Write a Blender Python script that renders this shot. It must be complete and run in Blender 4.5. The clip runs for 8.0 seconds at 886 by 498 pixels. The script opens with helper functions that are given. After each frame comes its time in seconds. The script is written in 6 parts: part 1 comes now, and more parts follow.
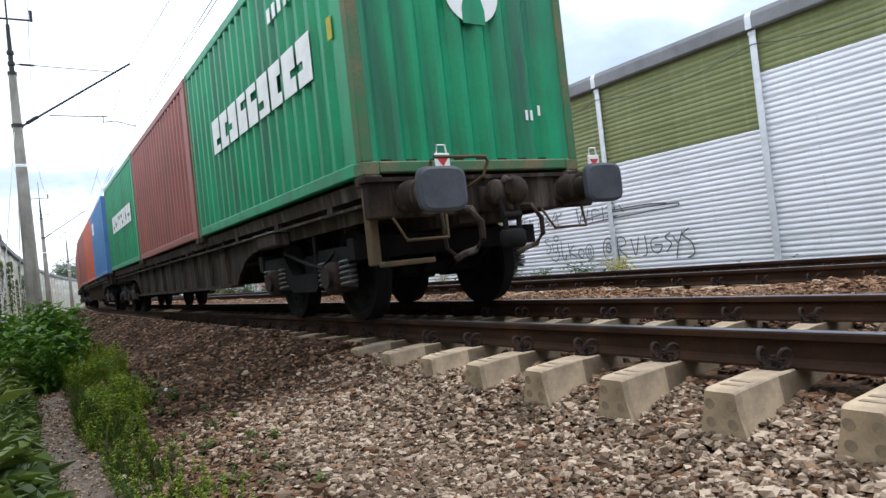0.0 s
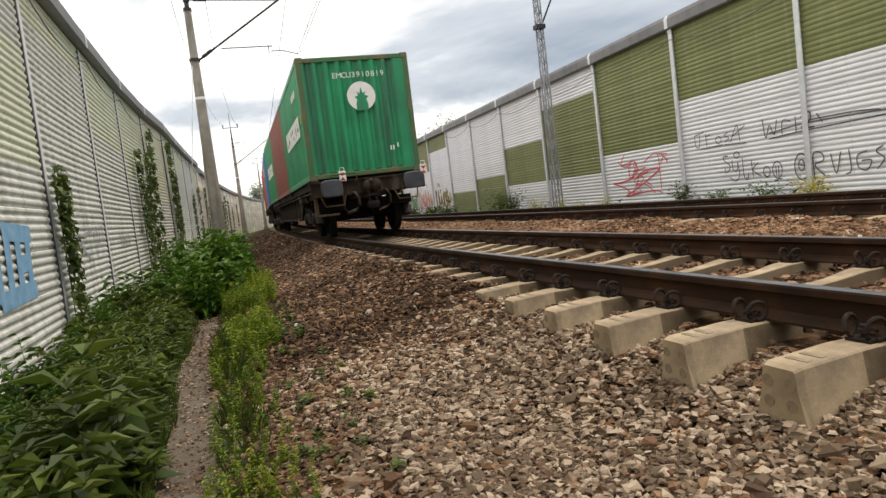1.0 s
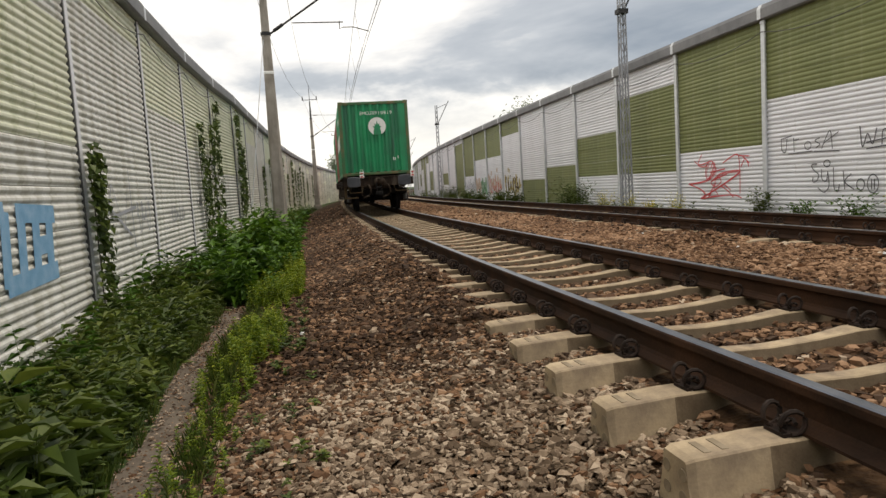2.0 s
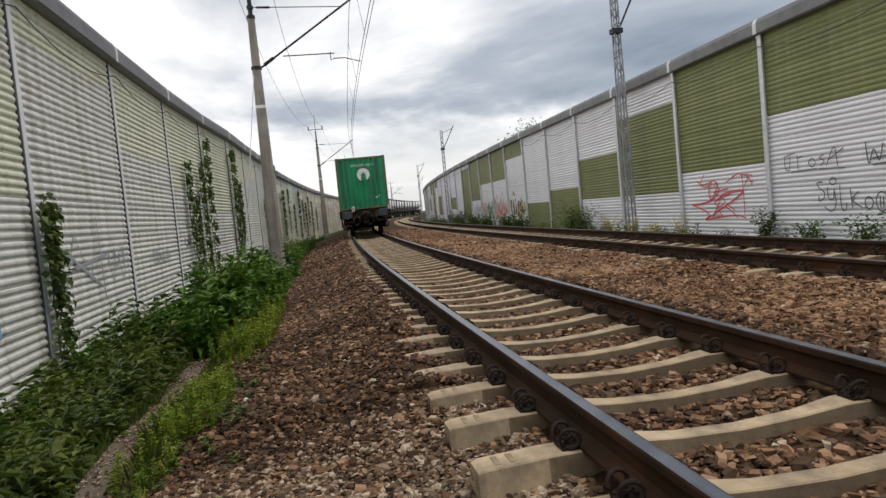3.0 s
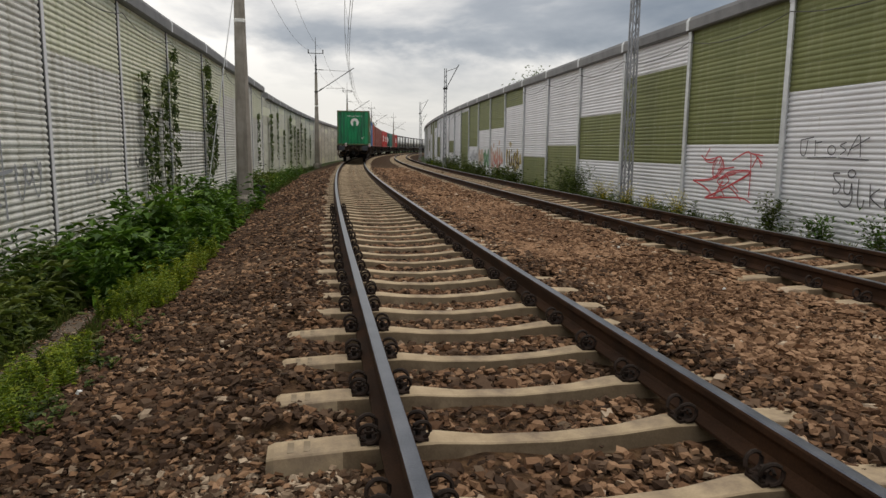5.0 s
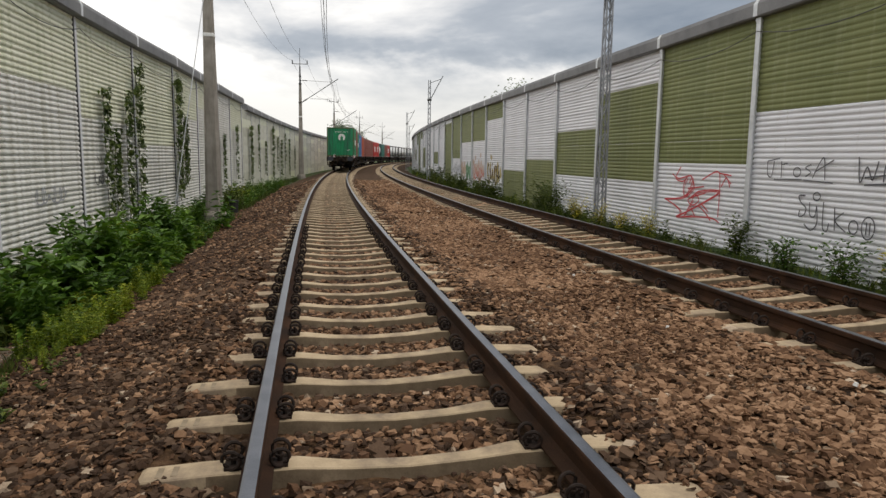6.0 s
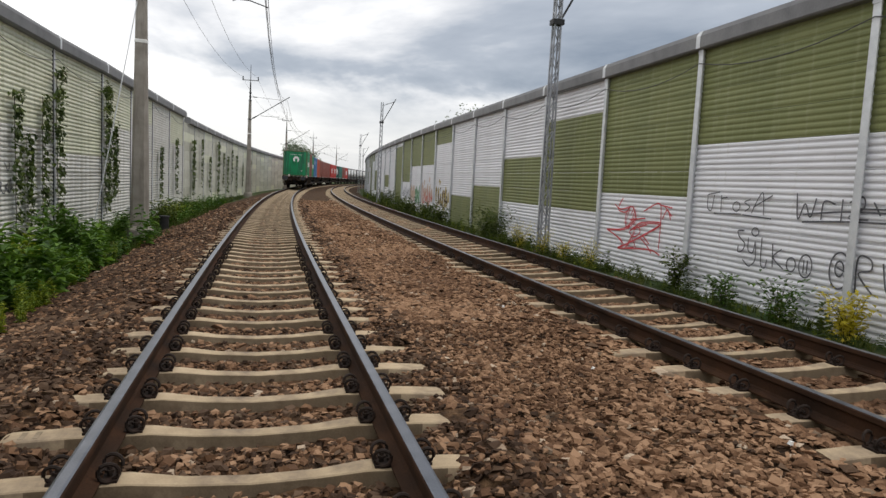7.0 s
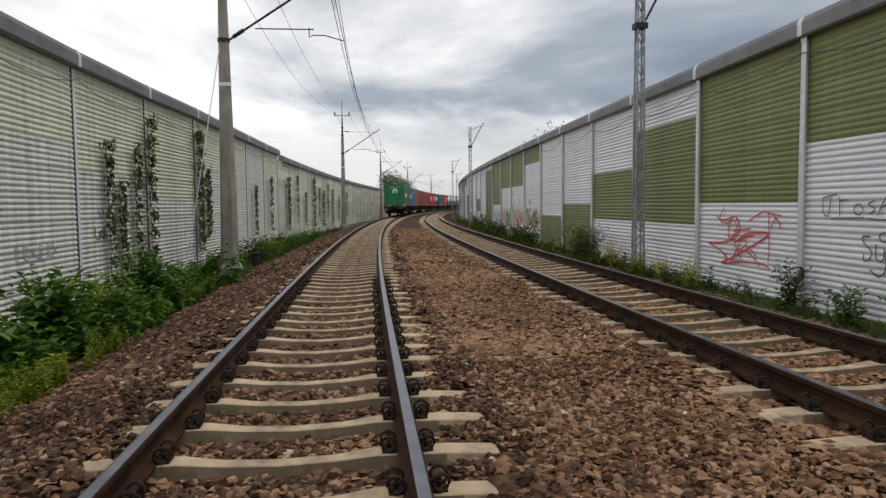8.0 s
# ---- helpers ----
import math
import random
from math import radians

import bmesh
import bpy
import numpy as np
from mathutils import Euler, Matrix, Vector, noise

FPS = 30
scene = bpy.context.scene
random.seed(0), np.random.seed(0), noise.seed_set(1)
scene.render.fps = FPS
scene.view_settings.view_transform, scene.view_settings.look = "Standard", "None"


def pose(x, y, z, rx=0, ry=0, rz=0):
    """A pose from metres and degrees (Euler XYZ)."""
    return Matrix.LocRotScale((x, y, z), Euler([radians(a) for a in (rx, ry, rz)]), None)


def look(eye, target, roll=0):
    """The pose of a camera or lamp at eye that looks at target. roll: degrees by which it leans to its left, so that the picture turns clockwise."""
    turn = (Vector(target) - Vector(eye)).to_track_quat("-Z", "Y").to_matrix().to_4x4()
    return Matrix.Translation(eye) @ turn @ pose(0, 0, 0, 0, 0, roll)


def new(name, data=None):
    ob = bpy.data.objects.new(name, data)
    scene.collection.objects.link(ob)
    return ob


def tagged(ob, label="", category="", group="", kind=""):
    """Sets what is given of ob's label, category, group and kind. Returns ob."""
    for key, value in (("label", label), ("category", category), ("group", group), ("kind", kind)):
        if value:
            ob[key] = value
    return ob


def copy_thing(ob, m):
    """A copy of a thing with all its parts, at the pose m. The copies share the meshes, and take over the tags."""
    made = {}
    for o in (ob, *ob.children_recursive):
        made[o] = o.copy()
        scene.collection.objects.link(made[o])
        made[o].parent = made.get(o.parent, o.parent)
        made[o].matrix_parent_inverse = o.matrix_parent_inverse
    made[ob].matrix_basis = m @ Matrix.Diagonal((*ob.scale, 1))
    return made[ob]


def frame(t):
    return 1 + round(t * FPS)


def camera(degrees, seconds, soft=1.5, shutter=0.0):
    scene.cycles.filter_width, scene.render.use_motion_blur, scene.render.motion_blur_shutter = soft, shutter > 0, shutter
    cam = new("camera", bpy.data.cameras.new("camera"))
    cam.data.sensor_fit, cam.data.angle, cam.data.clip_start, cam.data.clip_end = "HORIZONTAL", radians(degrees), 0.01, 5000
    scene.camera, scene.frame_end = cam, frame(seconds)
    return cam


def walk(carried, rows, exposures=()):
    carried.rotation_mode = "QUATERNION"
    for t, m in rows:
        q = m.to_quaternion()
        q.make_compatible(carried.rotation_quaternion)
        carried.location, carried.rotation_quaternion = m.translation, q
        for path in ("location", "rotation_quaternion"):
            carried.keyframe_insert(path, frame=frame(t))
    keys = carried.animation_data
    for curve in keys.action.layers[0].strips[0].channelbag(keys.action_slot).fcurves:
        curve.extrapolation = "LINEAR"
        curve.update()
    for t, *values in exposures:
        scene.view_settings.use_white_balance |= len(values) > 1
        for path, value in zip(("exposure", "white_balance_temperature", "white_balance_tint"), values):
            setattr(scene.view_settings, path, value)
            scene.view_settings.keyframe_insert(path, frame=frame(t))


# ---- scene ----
cam = camera(66.58, 8.0, soft=1.45)
# seconds, x, y, z, yaw, pitch, roll
PATH = [
    (0, -3.841, -0.129, 0.504, -33.26, 0.99, 6.20),
    (0.2, -3.674, -0.081, 0.515, -26.10, 1.50, 7.08),
    (0.5, -3.461, 0.019, 0.546, -23.69, -4.84, 5.65),
    (1, -3.183, 0.375, 0.575, -18.87, -4.25, 6.94),
    (1.5, -2.875, 0.654, 0.676, -14.76, -5.56, 6.34),
    (1.7, -2.730, 0.719, 0.739, -13.63, -6.15, 3.70),
    (2.8, -2.008, 1.208, 0.917, -9.69, -2.69, 5.41),
    (3, -1.882, 1.271, 0.955, -11.12, -3.45, 5.52),
    (3.2, -1.811, 1.390, 0.951, -11.66, -3.98, 4.72),
    (3.5, -1.722, 1.597, 0.974, -10.42, -2.12, 2.69),
    (4, -1.542, 1.895, 1.028, -12.41, -2.14, 0.84),
    (4.5, -1.289, 2.164, 1.112, -9.64, -7.06, -0.75),
    (5, -1.070, 2.517, 1.107, -10.86, -8.47, -0.62),
    (5.2, -1.010, 2.597, 1.180, -16.50, -8.74, -0.90),
    (6.3, -0.314, 2.773, 1.331, -10.54, -7.09, -0.71),
    (6.5, -0.229, 2.869, 1.299, -12.93, -6.32, -1.42),
    (7, 0.008, 3.229, 1.283, -15.40, -5.53, -2.97),
    (7.5, 0.294, 3.426, 1.310, -8.64, -4.48, -3.35),
    (8, 0.510, 3.813, 1.282, -7.25, -3.72, 0.58),
]
# the phone opens up against the dark train and closes again
EXPOSURES = [(0.0, 1.00, 5850, 10), (0.2, 0.65, 6000, 10), (0.5, 0.55, 6500, 10), (1.0, 0.66, 7150, 10), (1.7, 0.45, 7300, 10), (3.0, 0.14, 6700, 10), (3.5, 0.14, 6500, 10), (4.5, -0.06, 6800, 10), (5.0, -0.11, 7000, 10), (6.5, 0.14, 6800, 10), (7.5, 0.06, 6600, 10), (8.0, -0.11, 6600, 10)]
walk(cam, [(t, pose(x, y, z, 90 + pitch, roll, yaw)) for t, x, y, z, yaw, pitch, roll in PATH], EXPOSURES)

# ---- the line of the track: an arc that bends to the right, z = 0 on top of the rails ----
RADIUS = 720.6


def at(s, o, z=0.0):
    """Place s metres along the track, o metres to the right of its middle."""
    a = s / RADIUS
    return Vector((RADIUS - (RADIUS - o) * math.cos(a), (RADIUS - o) * math.sin(a), z))


def along(s, o, z=0.0):
    """Pose there, y ahead along the track and x to the right."""
    return Matrix.Translation(at(s, o, z)) @ Matrix.Rotation(-s / RADIUS, 4, "Z")


# ---- world and sun: a bright, broken overcast ----
def build_world():
    world = bpy.data.worlds.new("overcast_sky")
    scene.world = world
    world.use_nodes = True
    nt = world.node_tree
    nt.nodes.clear()
    n = nt.nodes.new
    out, bg = n("ShaderNodeOutputWorld"), n("ShaderNodeBackground")
    sky = n("ShaderNodeTexSky")
    sky.sky_type, sky.sun_disc = "NISHITA", False
    sky.sun_elevation, sky.sun_rotation = radians(61), radians(107)
    skys = n("ShaderNodeMix")
    skys.data_type, skys.blend_type = "RGBA", "MULTIPLY"
    skys.inputs[0].default_value = 1.0
    skys.inputs[7].default_value = (0.10, 0.10, 0.10, 1)
    co, sep = n("ShaderNodeTexCoord"), n("ShaderNodeSeparateXYZ")
    nt.links.new(co.outputs["Generated"], sep.inputs[0])
    up = n("ShaderNodeMath")
    up.operation, up.inputs[1].default_value = "MAXIMUM", 0.0
    nt.links.new(sep.outputs["Z"], up.inputs[0])
    lift = n("ShaderNodeMath")
    lift.operation, lift.inputs[1].default_value = "ADD", 0.16
    nt.links.new(up.outputs[0], lift.inputs[0])
    flat = n("ShaderNodeVectorMath")
    flat.operation = "DIVIDE"
    nt.links.new(co.outputs["Generated"], flat.inputs[0])
    nt.links.new(lift.outputs[0], flat.inputs[1])
    mp = n("ShaderNodeMapping")
    mp.inputs["Location"].default_value = (0.9, 0.35, 0.0)
    mp.inputs["Scale"].default_value = (0.62, 0.5, 0.0)
    nt.links.new(flat.outputs[0], mp.inputs[0])
    big = n("ShaderNodeTexNoise")
    big.inputs["Scale"].default_value, big.inputs["Detail"].default_value = 1.0, 7.0
    big.inputs["Roughness"].default_value, big.inputs["Distortion"].default_value = 0.55, 0.35
    nt.links.new(mp.outputs[0], big.inputs["Vector"])
    ramp = n("ShaderNodeValToRGB")
    e = ramp.color_ramp.elements
    e[0].position, e[0].color = 0.39, (1.26, 1.265, 1.27, 1)
    e[1].position, e[1].color = 0.64, (0.25, 0.30, 0.38, 1)
    m1, m2 = e.new(0.455), e.new(0.53)
    m1.color, m2.color = (0.88, 0.90, 0.94, 1), (0.47, 0.52, 0.60, 1)

    def ease(sock, a, b, lo=0.0, hi=1.0):
        r = n("ShaderNodeMapRange")
        r.interpolation_type = "SMOOTHSTEP"
        r.inputs["From Min"].default_value, r.inputs["From Max"].default_value = a, b
        r.inputs["To Min"].default_value, r.inputs["To Max"].default_value = lo, hi
        nt.links.new(sock, r.inputs["Value"])
        return r.outputs[0]

    def sums(op, a, b, c=None):
        m = n("ShaderNodeMath")
        m.operation = op
        for k, v in enumerate((a, b, c)):
            if isinstance(v, float):
                m.inputs[k].default_value = v
            elif v is not None:
                nt.links.new(v, m.inputs[k])
        return m.outputs[0]

    # a grey cloud bank ahead and to the east, thin bright cloud to the west and overhead
    edge = sums("MULTIPLY_ADD", big.outputs["Fac"], 0.10, sep.outputs["Z"])
    bank = sums("MULTIPLY", sums("MULTIPLY", ease(sep.outputs["X"], -0.25, -0.02), ease(edge, 0.165, 0.205)), ease(sep.outputs["Z"], 0.5, 0.85, 1.0, 0.25))
    thick = sums("MULTIPLY_ADD", big.outputs["Fac"], 0.85, -0.005)
    nt.links.new(sums("MULTIPLY_ADD", bank, 0.145, thick), ramp.inputs[0])
    # the band over the horizon is thin bright haze
    low = n("ShaderNodeMapRange")
    low.interpolation_type = "SMOOTHSTEP"
    low.inputs["From Min"].default_value, low.inputs["From Max"].default_value = 0.05, 0.15
    low.inputs["To Min"].default_value, low.inputs["To Max"].default_value = 0.75, 0.0
    nt.links.new(sep.outputs["Z"], low.inputs["Value"])
    haze = n("ShaderNodeMix")
    haze.data_type = "RGBA"
    haze.inputs[7].default_value = (0.90, 0.91, 0.92, 1)
    nt.links.new(low.outputs[0], haze.inputs[0])
    nt.links.new(ramp.outputs[0], haze.inputs[6])
    mix = n("ShaderNodeMix")
    mix.data_type = "RGBA"
    mix.inputs[0].default_value = 0.88
    nt.links.new(sky.outputs[0], skys.inputs[6])
    nt.links.new(skys.outputs[2], mix.inputs[6])
    nt.links.new(haze.outputs[2], mix.inputs[7])
    nt.links.new(mix.outputs[2], bg.inputs[0])
    bg.inputs[1].default_value = 0.98
    nt.links.new(bg.outputs[0], out.inputs[0])


build_world()
sun = new("sun", bpy.data.lights.new("sun", "SUN"))
sun.data.energy, sun.data.angle, sun.data.color = 1.25, radians(30), (1.0, 0.94, 0.85)
sun.matrix_world = look((20, -6, 38), (0, 0, 0))
scene.view_settings.exposure = 0.0


# ---- materials ----
def material(name, colours, rough=0.8, metal=0.0, scale=6.0, grain=60.0, bump=0.3, dist=0.01, island=0.0, objrand=0.0, dirt=None, dirt_amount=0.35, dirt_scale=1.2, streak=False):
    """colours: two or three base colours that noise runs between; dirt: a colour laid on in blotches."""
    m = bpy.data.materials.new(name)
    m.use_nodes = True
    nt = m.node_tree
    b = nt.nodes["Principled BSDF"]
    n, link = nt.nodes.new, nt.links.new
    co = n("ShaderNodeTexCoord")
    big, fine = n("ShaderNodeTexNoise"), n("ShaderNodeTexNoise")
    big.inputs["Scale"].default_value, big.inputs["Detail"].default_value = scale, 5
    fine.inputs["Scale"].default_value, fine.inputs["Detail"].default_value = grain, 3
    for t in (big, fine):
        link(co.outputs["Object"], t.inputs["Vector"])
    add = n("ShaderNodeMath")
    add.operation = "MULTIPLY_ADD"
    add.inputs[1].default_value = 0.35
    link(fine.outputs["Fac"], add.inputs[0])
    sub = n("ShaderNodeMath")
    sub.operation, sub.inputs[1].default_value = "SUBTRACT", 0.175
    link(big.outputs["Fac"], sub.inputs[0])
    link(sub.outputs[0], add.inputs[2])
    value = add.outputs[0]
    if island or objrand:
        rnd = n("ShaderNodeNewGeometry") if island else n("ShaderNodeObjectInfo")
        sock = rnd.outputs["Random Per Island"] if island else rnd.outputs["Random"]
        mul = n("ShaderNodeMath")
        mul.operation, mul.inputs[1].default_value = "MULTIPLY_ADD", island or objrand
        link(sock, mul.inputs[0])
        off = n("ShaderNodeMath")
        off.operation, off.inputs[1].default_value = "SUBTRACT", (island or objrand) / 2
        link(value, off.inputs[0])
        link(off.outputs[0], mul.inputs[2])
        value = mul.outputs[0]
    ramp = n("ShaderNodeValToRGB")
    e = ramp.color_ramp.elements
    e[0].position, e[1].position = 0.25, 0.75
    e[0].color, e[1].color = (*colours[0], 1), (*colours[-1], 1)
    for i, c in enumerate(colours[1:-1]):
        e.new(0.25 + 0.5 * (i + 1) / (len(colours) - 1)).color = (*c, 1)
    link(value, ramp.inputs[0])
    colour = ramp.outputs[0]
    if dirt:
        spot, mp = n("ShaderNodeTexNoise"), n("ShaderNodeMapping")
        mp.inputs["Scale"].default_value = (3, 3, 0.35) if streak else (1, 1, 1)
        spot.inputs["Scale"].default_value, spot.inputs["Detail"].default_value = dirt_scale, 8
        spot.inputs["Roughness"].default_value = 0.65
        link(co.outputs["Object"], mp.inputs[0])
        link(mp.outputs[0], spot.inputs["Vector"])
        cut = n("ShaderNodeMapRange")
        cut.inputs["From Min"].default_value, cut.inputs["From Max"].default_value = 0.62 - dirt_amount * 0.4, 0.78 - dirt_amount * 0.2
        link(spot.outputs["Fac"], cut.inputs["Value"])
        mix = n("ShaderNodeMix")
        mix.data_type = "RGBA"
        mix.inputs[7].default_value = (*dirt, 1)
        link(cut.outputs[0], mix.inputs[0])
        link(colour, mix.inputs[6])
        colour = mix.outputs[2]
    link(colour, b.inputs["Base Color"])
    rr = n("ShaderNodeMapRange")
    rr.inputs["To Min"].default_value, rr.inputs["To Max"].default_value = max(rough - 0.12, 0.03), min(rough + 0.12, 1)
    link(big.outputs["Fac"], rr.inputs["Value"])
    link(rr.outputs[0], b.inputs["Roughness"])
    b.inputs["Metallic"].default_value = metal
    b.inputs["Specular IOR Level"].default_value = 0.18 if rough >= 0.75 else 0.5
    if bump:
        bp = n("ShaderNodeBump")
        bp.inputs["Strength"].default_value, bp.inputs["Distance"].default_value = bump, dist
        link(fine.outputs["Fac"], bp.inputs["Height"])
        link(bp.outputs[0], b.inputs["Normal"])
    return m


def leaf_material(name, colours):
    m = material(name, colours, rough=0.55, scale=0.8, grain=25, bump=0.1, island=0.5)
    nt = m.node_tree
    b, out = nt.nodes["Principled BSDF"], nt.nodes["Material Output"]
    # light shines through thin leaves
    thin, mix = nt.nodes.new("ShaderNodeBsdfTranslucent"), nt.nodes.new("ShaderNodeMixShader")
    mix.inputs[0].default_value = 0.3
    nt.links.new(b.inputs["Base Color"].links[0].from_socket, thin.inputs["Color"])
    nt.links.new(b.outputs[0], mix.inputs[1])
    nt.links.new(thin.outputs[0], mix.inputs[2])
    nt.links.new(mix.outputs[0], out.inputs["Surface"])
    return m


M_STONE = material("ballast_stone", [(0.0972, 0.0515, 0.0292), (0.1899, 0.1061, 0.0604), (0.3202, 0.1957, 0.1188)], 0.9, scale=0.5, grain=70, bump=0.4, dist=0.004, island=0.6)
M_STONE_PALE = material("pale_ballast_stone", [(0.1265, 0.0883, 0.0594), (0.2585, 0.1886, 0.1320), (0.4510, 0.3543, 0.2640)], 0.9, scale=0.5, grain=70, bump=0.4, dist=0.004, island=0.7)
M_STONE_DARK = material("dark_ballast_stone", [(0.0367, 0.0210, 0.0131), (0.0691, 0.0410, 0.0262), (0.1188, 0.0751, 0.0487)], 0.9, scale=0.5, grain=70, bump=0.4, dist=0.004, island=0.6)
# darker than the stones: the shade in their gaps is put into this colour
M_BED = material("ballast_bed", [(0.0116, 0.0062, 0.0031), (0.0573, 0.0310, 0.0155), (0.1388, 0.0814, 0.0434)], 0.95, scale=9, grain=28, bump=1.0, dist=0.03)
M_SOIL = material("trodden_soil", [(0.0982, 0.0751, 0.0557), (0.1445, 0.1169, 0.0918), (0.1907, 0.1587, 0.1281)], 0.95, scale=3, grain=60, bump=0.5, dist=0.008)
M_GROUND = material("grassy_ground", [(0.03, 0.05, 0.015), (0.05, 0.08, 0.025), (0.09, 0.085, 0.05)], 0.95, scale=1.5, grain=40, bump=0.6, dist=0.02)
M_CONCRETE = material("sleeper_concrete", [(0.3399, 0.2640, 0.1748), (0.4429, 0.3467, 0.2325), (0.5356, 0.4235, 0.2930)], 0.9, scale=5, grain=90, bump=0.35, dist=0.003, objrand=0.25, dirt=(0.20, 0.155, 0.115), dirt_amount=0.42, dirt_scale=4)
# inner sleeper sides: brown dust, plus the shade on them put into the colour
M_CONCRETE_SIDE = material("shaded_dusty_concrete", [(0.15, 0.112, 0.073), (0.21, 0.16, 0.107), (0.29, 0.225, 0.152)], 0.92, scale=5, grain=90, bump=0.4, dist=0.003, objrand=0.3, dirt=(0.10, 0.07, 0.045), dirt_amount=0.35, dirt_scale=4)
M_MARK = material("faint_stain", [(0.20, 0.155, 0.105), (0.25, 0.20, 0.14), (0.31, 0.25, 0.18)], 0.9, scale=8, grain=90, bump=0.2, dist=0.002)
M_RAIL = material("rail_rust", [(0.0188, 0.0102, 0.0063), (0.0408, 0.0204, 0.0116), (0.0753, 0.0357, 0.0190)], 0.85, 0.1, scale=3, grain=80, bump=0.25, dist=0.002)
M_HEAD = material("polished_railhead", [(0.1014, 0.1092, 0.1248), (0.1638, 0.1716, 0.1911), (0.2418, 0.2496, 0.2691)], 0.34, 0.85, scale=4, grain=120, bump=0.05, dist=0.001)
M_CLIP = material("clip_steel", [(0.0154, 0.0126, 0.0112), (0.0350, 0.0252, 0.0210), (0.0560, 0.0350, 0.0280)], 0.75, 0.3, scale=12, grain=120, bump=0.2, dist=0.002)
M_PANEL_WHITE = material("white_panel", [(0.6936, 0.6965, 0.7256), (0.7592, 0.7629, 0.7952), (0.8061, 0.8102, 0.8449)], 0.6, scale=0.8, grain=40, bump=0.05, dist=0.002, objrand=0.2, dirt=(0.58, 0.57, 0.54), dirt_amount=0.06, dirt_scale=1.6, streak=True)
M_PANEL_GREEN = material("olive_panel", [(0.135, 0.15, 0.052), (0.17, 0.19, 0.068), (0.21, 0.225, 0.09)], 0.6, scale=0.7, grain=40, bump=0.05, dist=0.002, objrand=0.15, dirt=(0.24, 0.26, 0.13), dirt_amount=0.25, dirt_scale=1.4, streak=True)
M_PANEL_PALE = material("pale_green_panel", [(0.6270, 0.6365, 0.4845), (0.7030, 0.7125, 0.5605), (0.7695, 0.7695, 0.6365)], 0.6, scale=0.8, grain=40, bump=0.05, dist=0.002, objrand=0.2, dirt=(0.45, 0.48, 0.30), dirt_amount=0.3, dirt_scale=1.6, streak=True)
M_PANEL_GREY = material("weathered_grey_panel", [(0.6510, 0.6463, 0.6092), (0.7347, 0.7301, 0.6929), (0.7905, 0.7859, 0.7533)], 0.6, scale=0.8, grain=40, bump=0.05, dist=0.002, objrand=0.25, dirt=(0.42, 0.40, 0.32), dirt_amount=0.4, dirt_scale=1.3, streak=True)
M_PANEL_WORN = material("dirty_old_panel", [(0.52, 0.52, 0.43), (0.62, 0.62, 0.53), (0.70, 0.70, 0.61)], 0.7, scale=0.8, grain=40, bump=0.08, dist=0.002, objrand=0.45, dirt=(0.20, 0.18, 0.13), dirt_amount=0.33, dirt_scale=1.3, streak=True)
M_CAP = material("cap_sheet", [(0.12, 0.12, 0.125), (0.17, 0.17, 0.175), (0.22, 0.22, 0.22)], 0.6, 0.2, scale=2, grain=30, bump=0.1, dist=0.003)
M_GALV = material("galvanised_steel", [(0.52, 0.54, 0.56), (0.64, 0.66, 0.68), (0.74, 0.76, 0.78)], 0.5, 0.2, scale=6, grain=60, bump=0.05, dist=0.002)
M_MAST = material("dull_mast_steel", [(0.2125, 0.2250, 0.2438), (0.3000, 0.3125, 0.3375), (0.4000, 0.4125, 0.4375)], 0.6, 0.3, scale=6, grain=60, bump=0.05, dist=0.002)
M_POST_DARK = material("dark_post_steel", [(0.05, 0.05, 0.05), (0.09, 0.09, 0.09), (0.14, 0.14, 0.135)], 0.7, 0.2, scale=3, grain=50, bump=0.15, dist=0.003)
M_POLE = material("pole_concrete", [(0.2288, 0.2082, 0.1804), (0.3080, 0.2805, 0.2460), (0.3784, 0.3485, 0.3116)], 0.9, scale=3, grain=60, bump=0.3, dist=0.004, dirt=(0.20, 0.18, 0.155), dirt_amount=0.3, dirt_scale=2, streak=True)
M_BLACK = material("black_iron", [(0.012, 0.012, 0.013), (0.022, 0.022, 0.023), (0.035, 0.033, 0.032)], 0.6, 0.2, scale=8, grain=60, bump=0.1, dist=0.002)
M_WIRE = material("dark_copper_wire", [(0.04, 0.038, 0.036), (0.06, 0.055, 0.05), (0.08, 0.075, 0.07)], 0.6, 0.4, bump=0.0)
M_WHITEPAINT = material("white_paint", [(0.68, 0.68, 0.66), (0.78, 0.78, 0.76), (0.84, 0.84, 0.82)], 0.6, scale=5, grain=60, bump=0.05, dist=0.001)
M_GREENBOX = material("green_container_paint", [(0.0033, 0.1900, 0.0754), (0.0055, 0.2600, 0.1040), (0.0099, 0.3100, 0.1300)], 0.5, scale=1.2, grain=30, bump=0.08, dist=0.002, dirt=(0.03, 0.11, 0.07), dirt_amount=0.42, dirt_scale=0.9, streak=True)
M_BROWNBOX = material("brown_red_container_paint", [(0.20, 0.055, 0.042), (0.26, 0.075, 0.058), (0.31, 0.10, 0.08)], 0.55, scale=1.2, grain=30, bump=0.08, dist=0.002, dirt=(0.16, 0.075, 0.05), dirt_amount=0.35, dirt_scale=0.9, streak=True)
M_BLUEBOX = material("blue_container_paint", [(0.04, 0.13, 0.30), (0.05, 0.17, 0.38), (0.07, 0.20, 0.42)], 0.5, scale=1.2, grain=30, bump=0.08, dist=0.002)
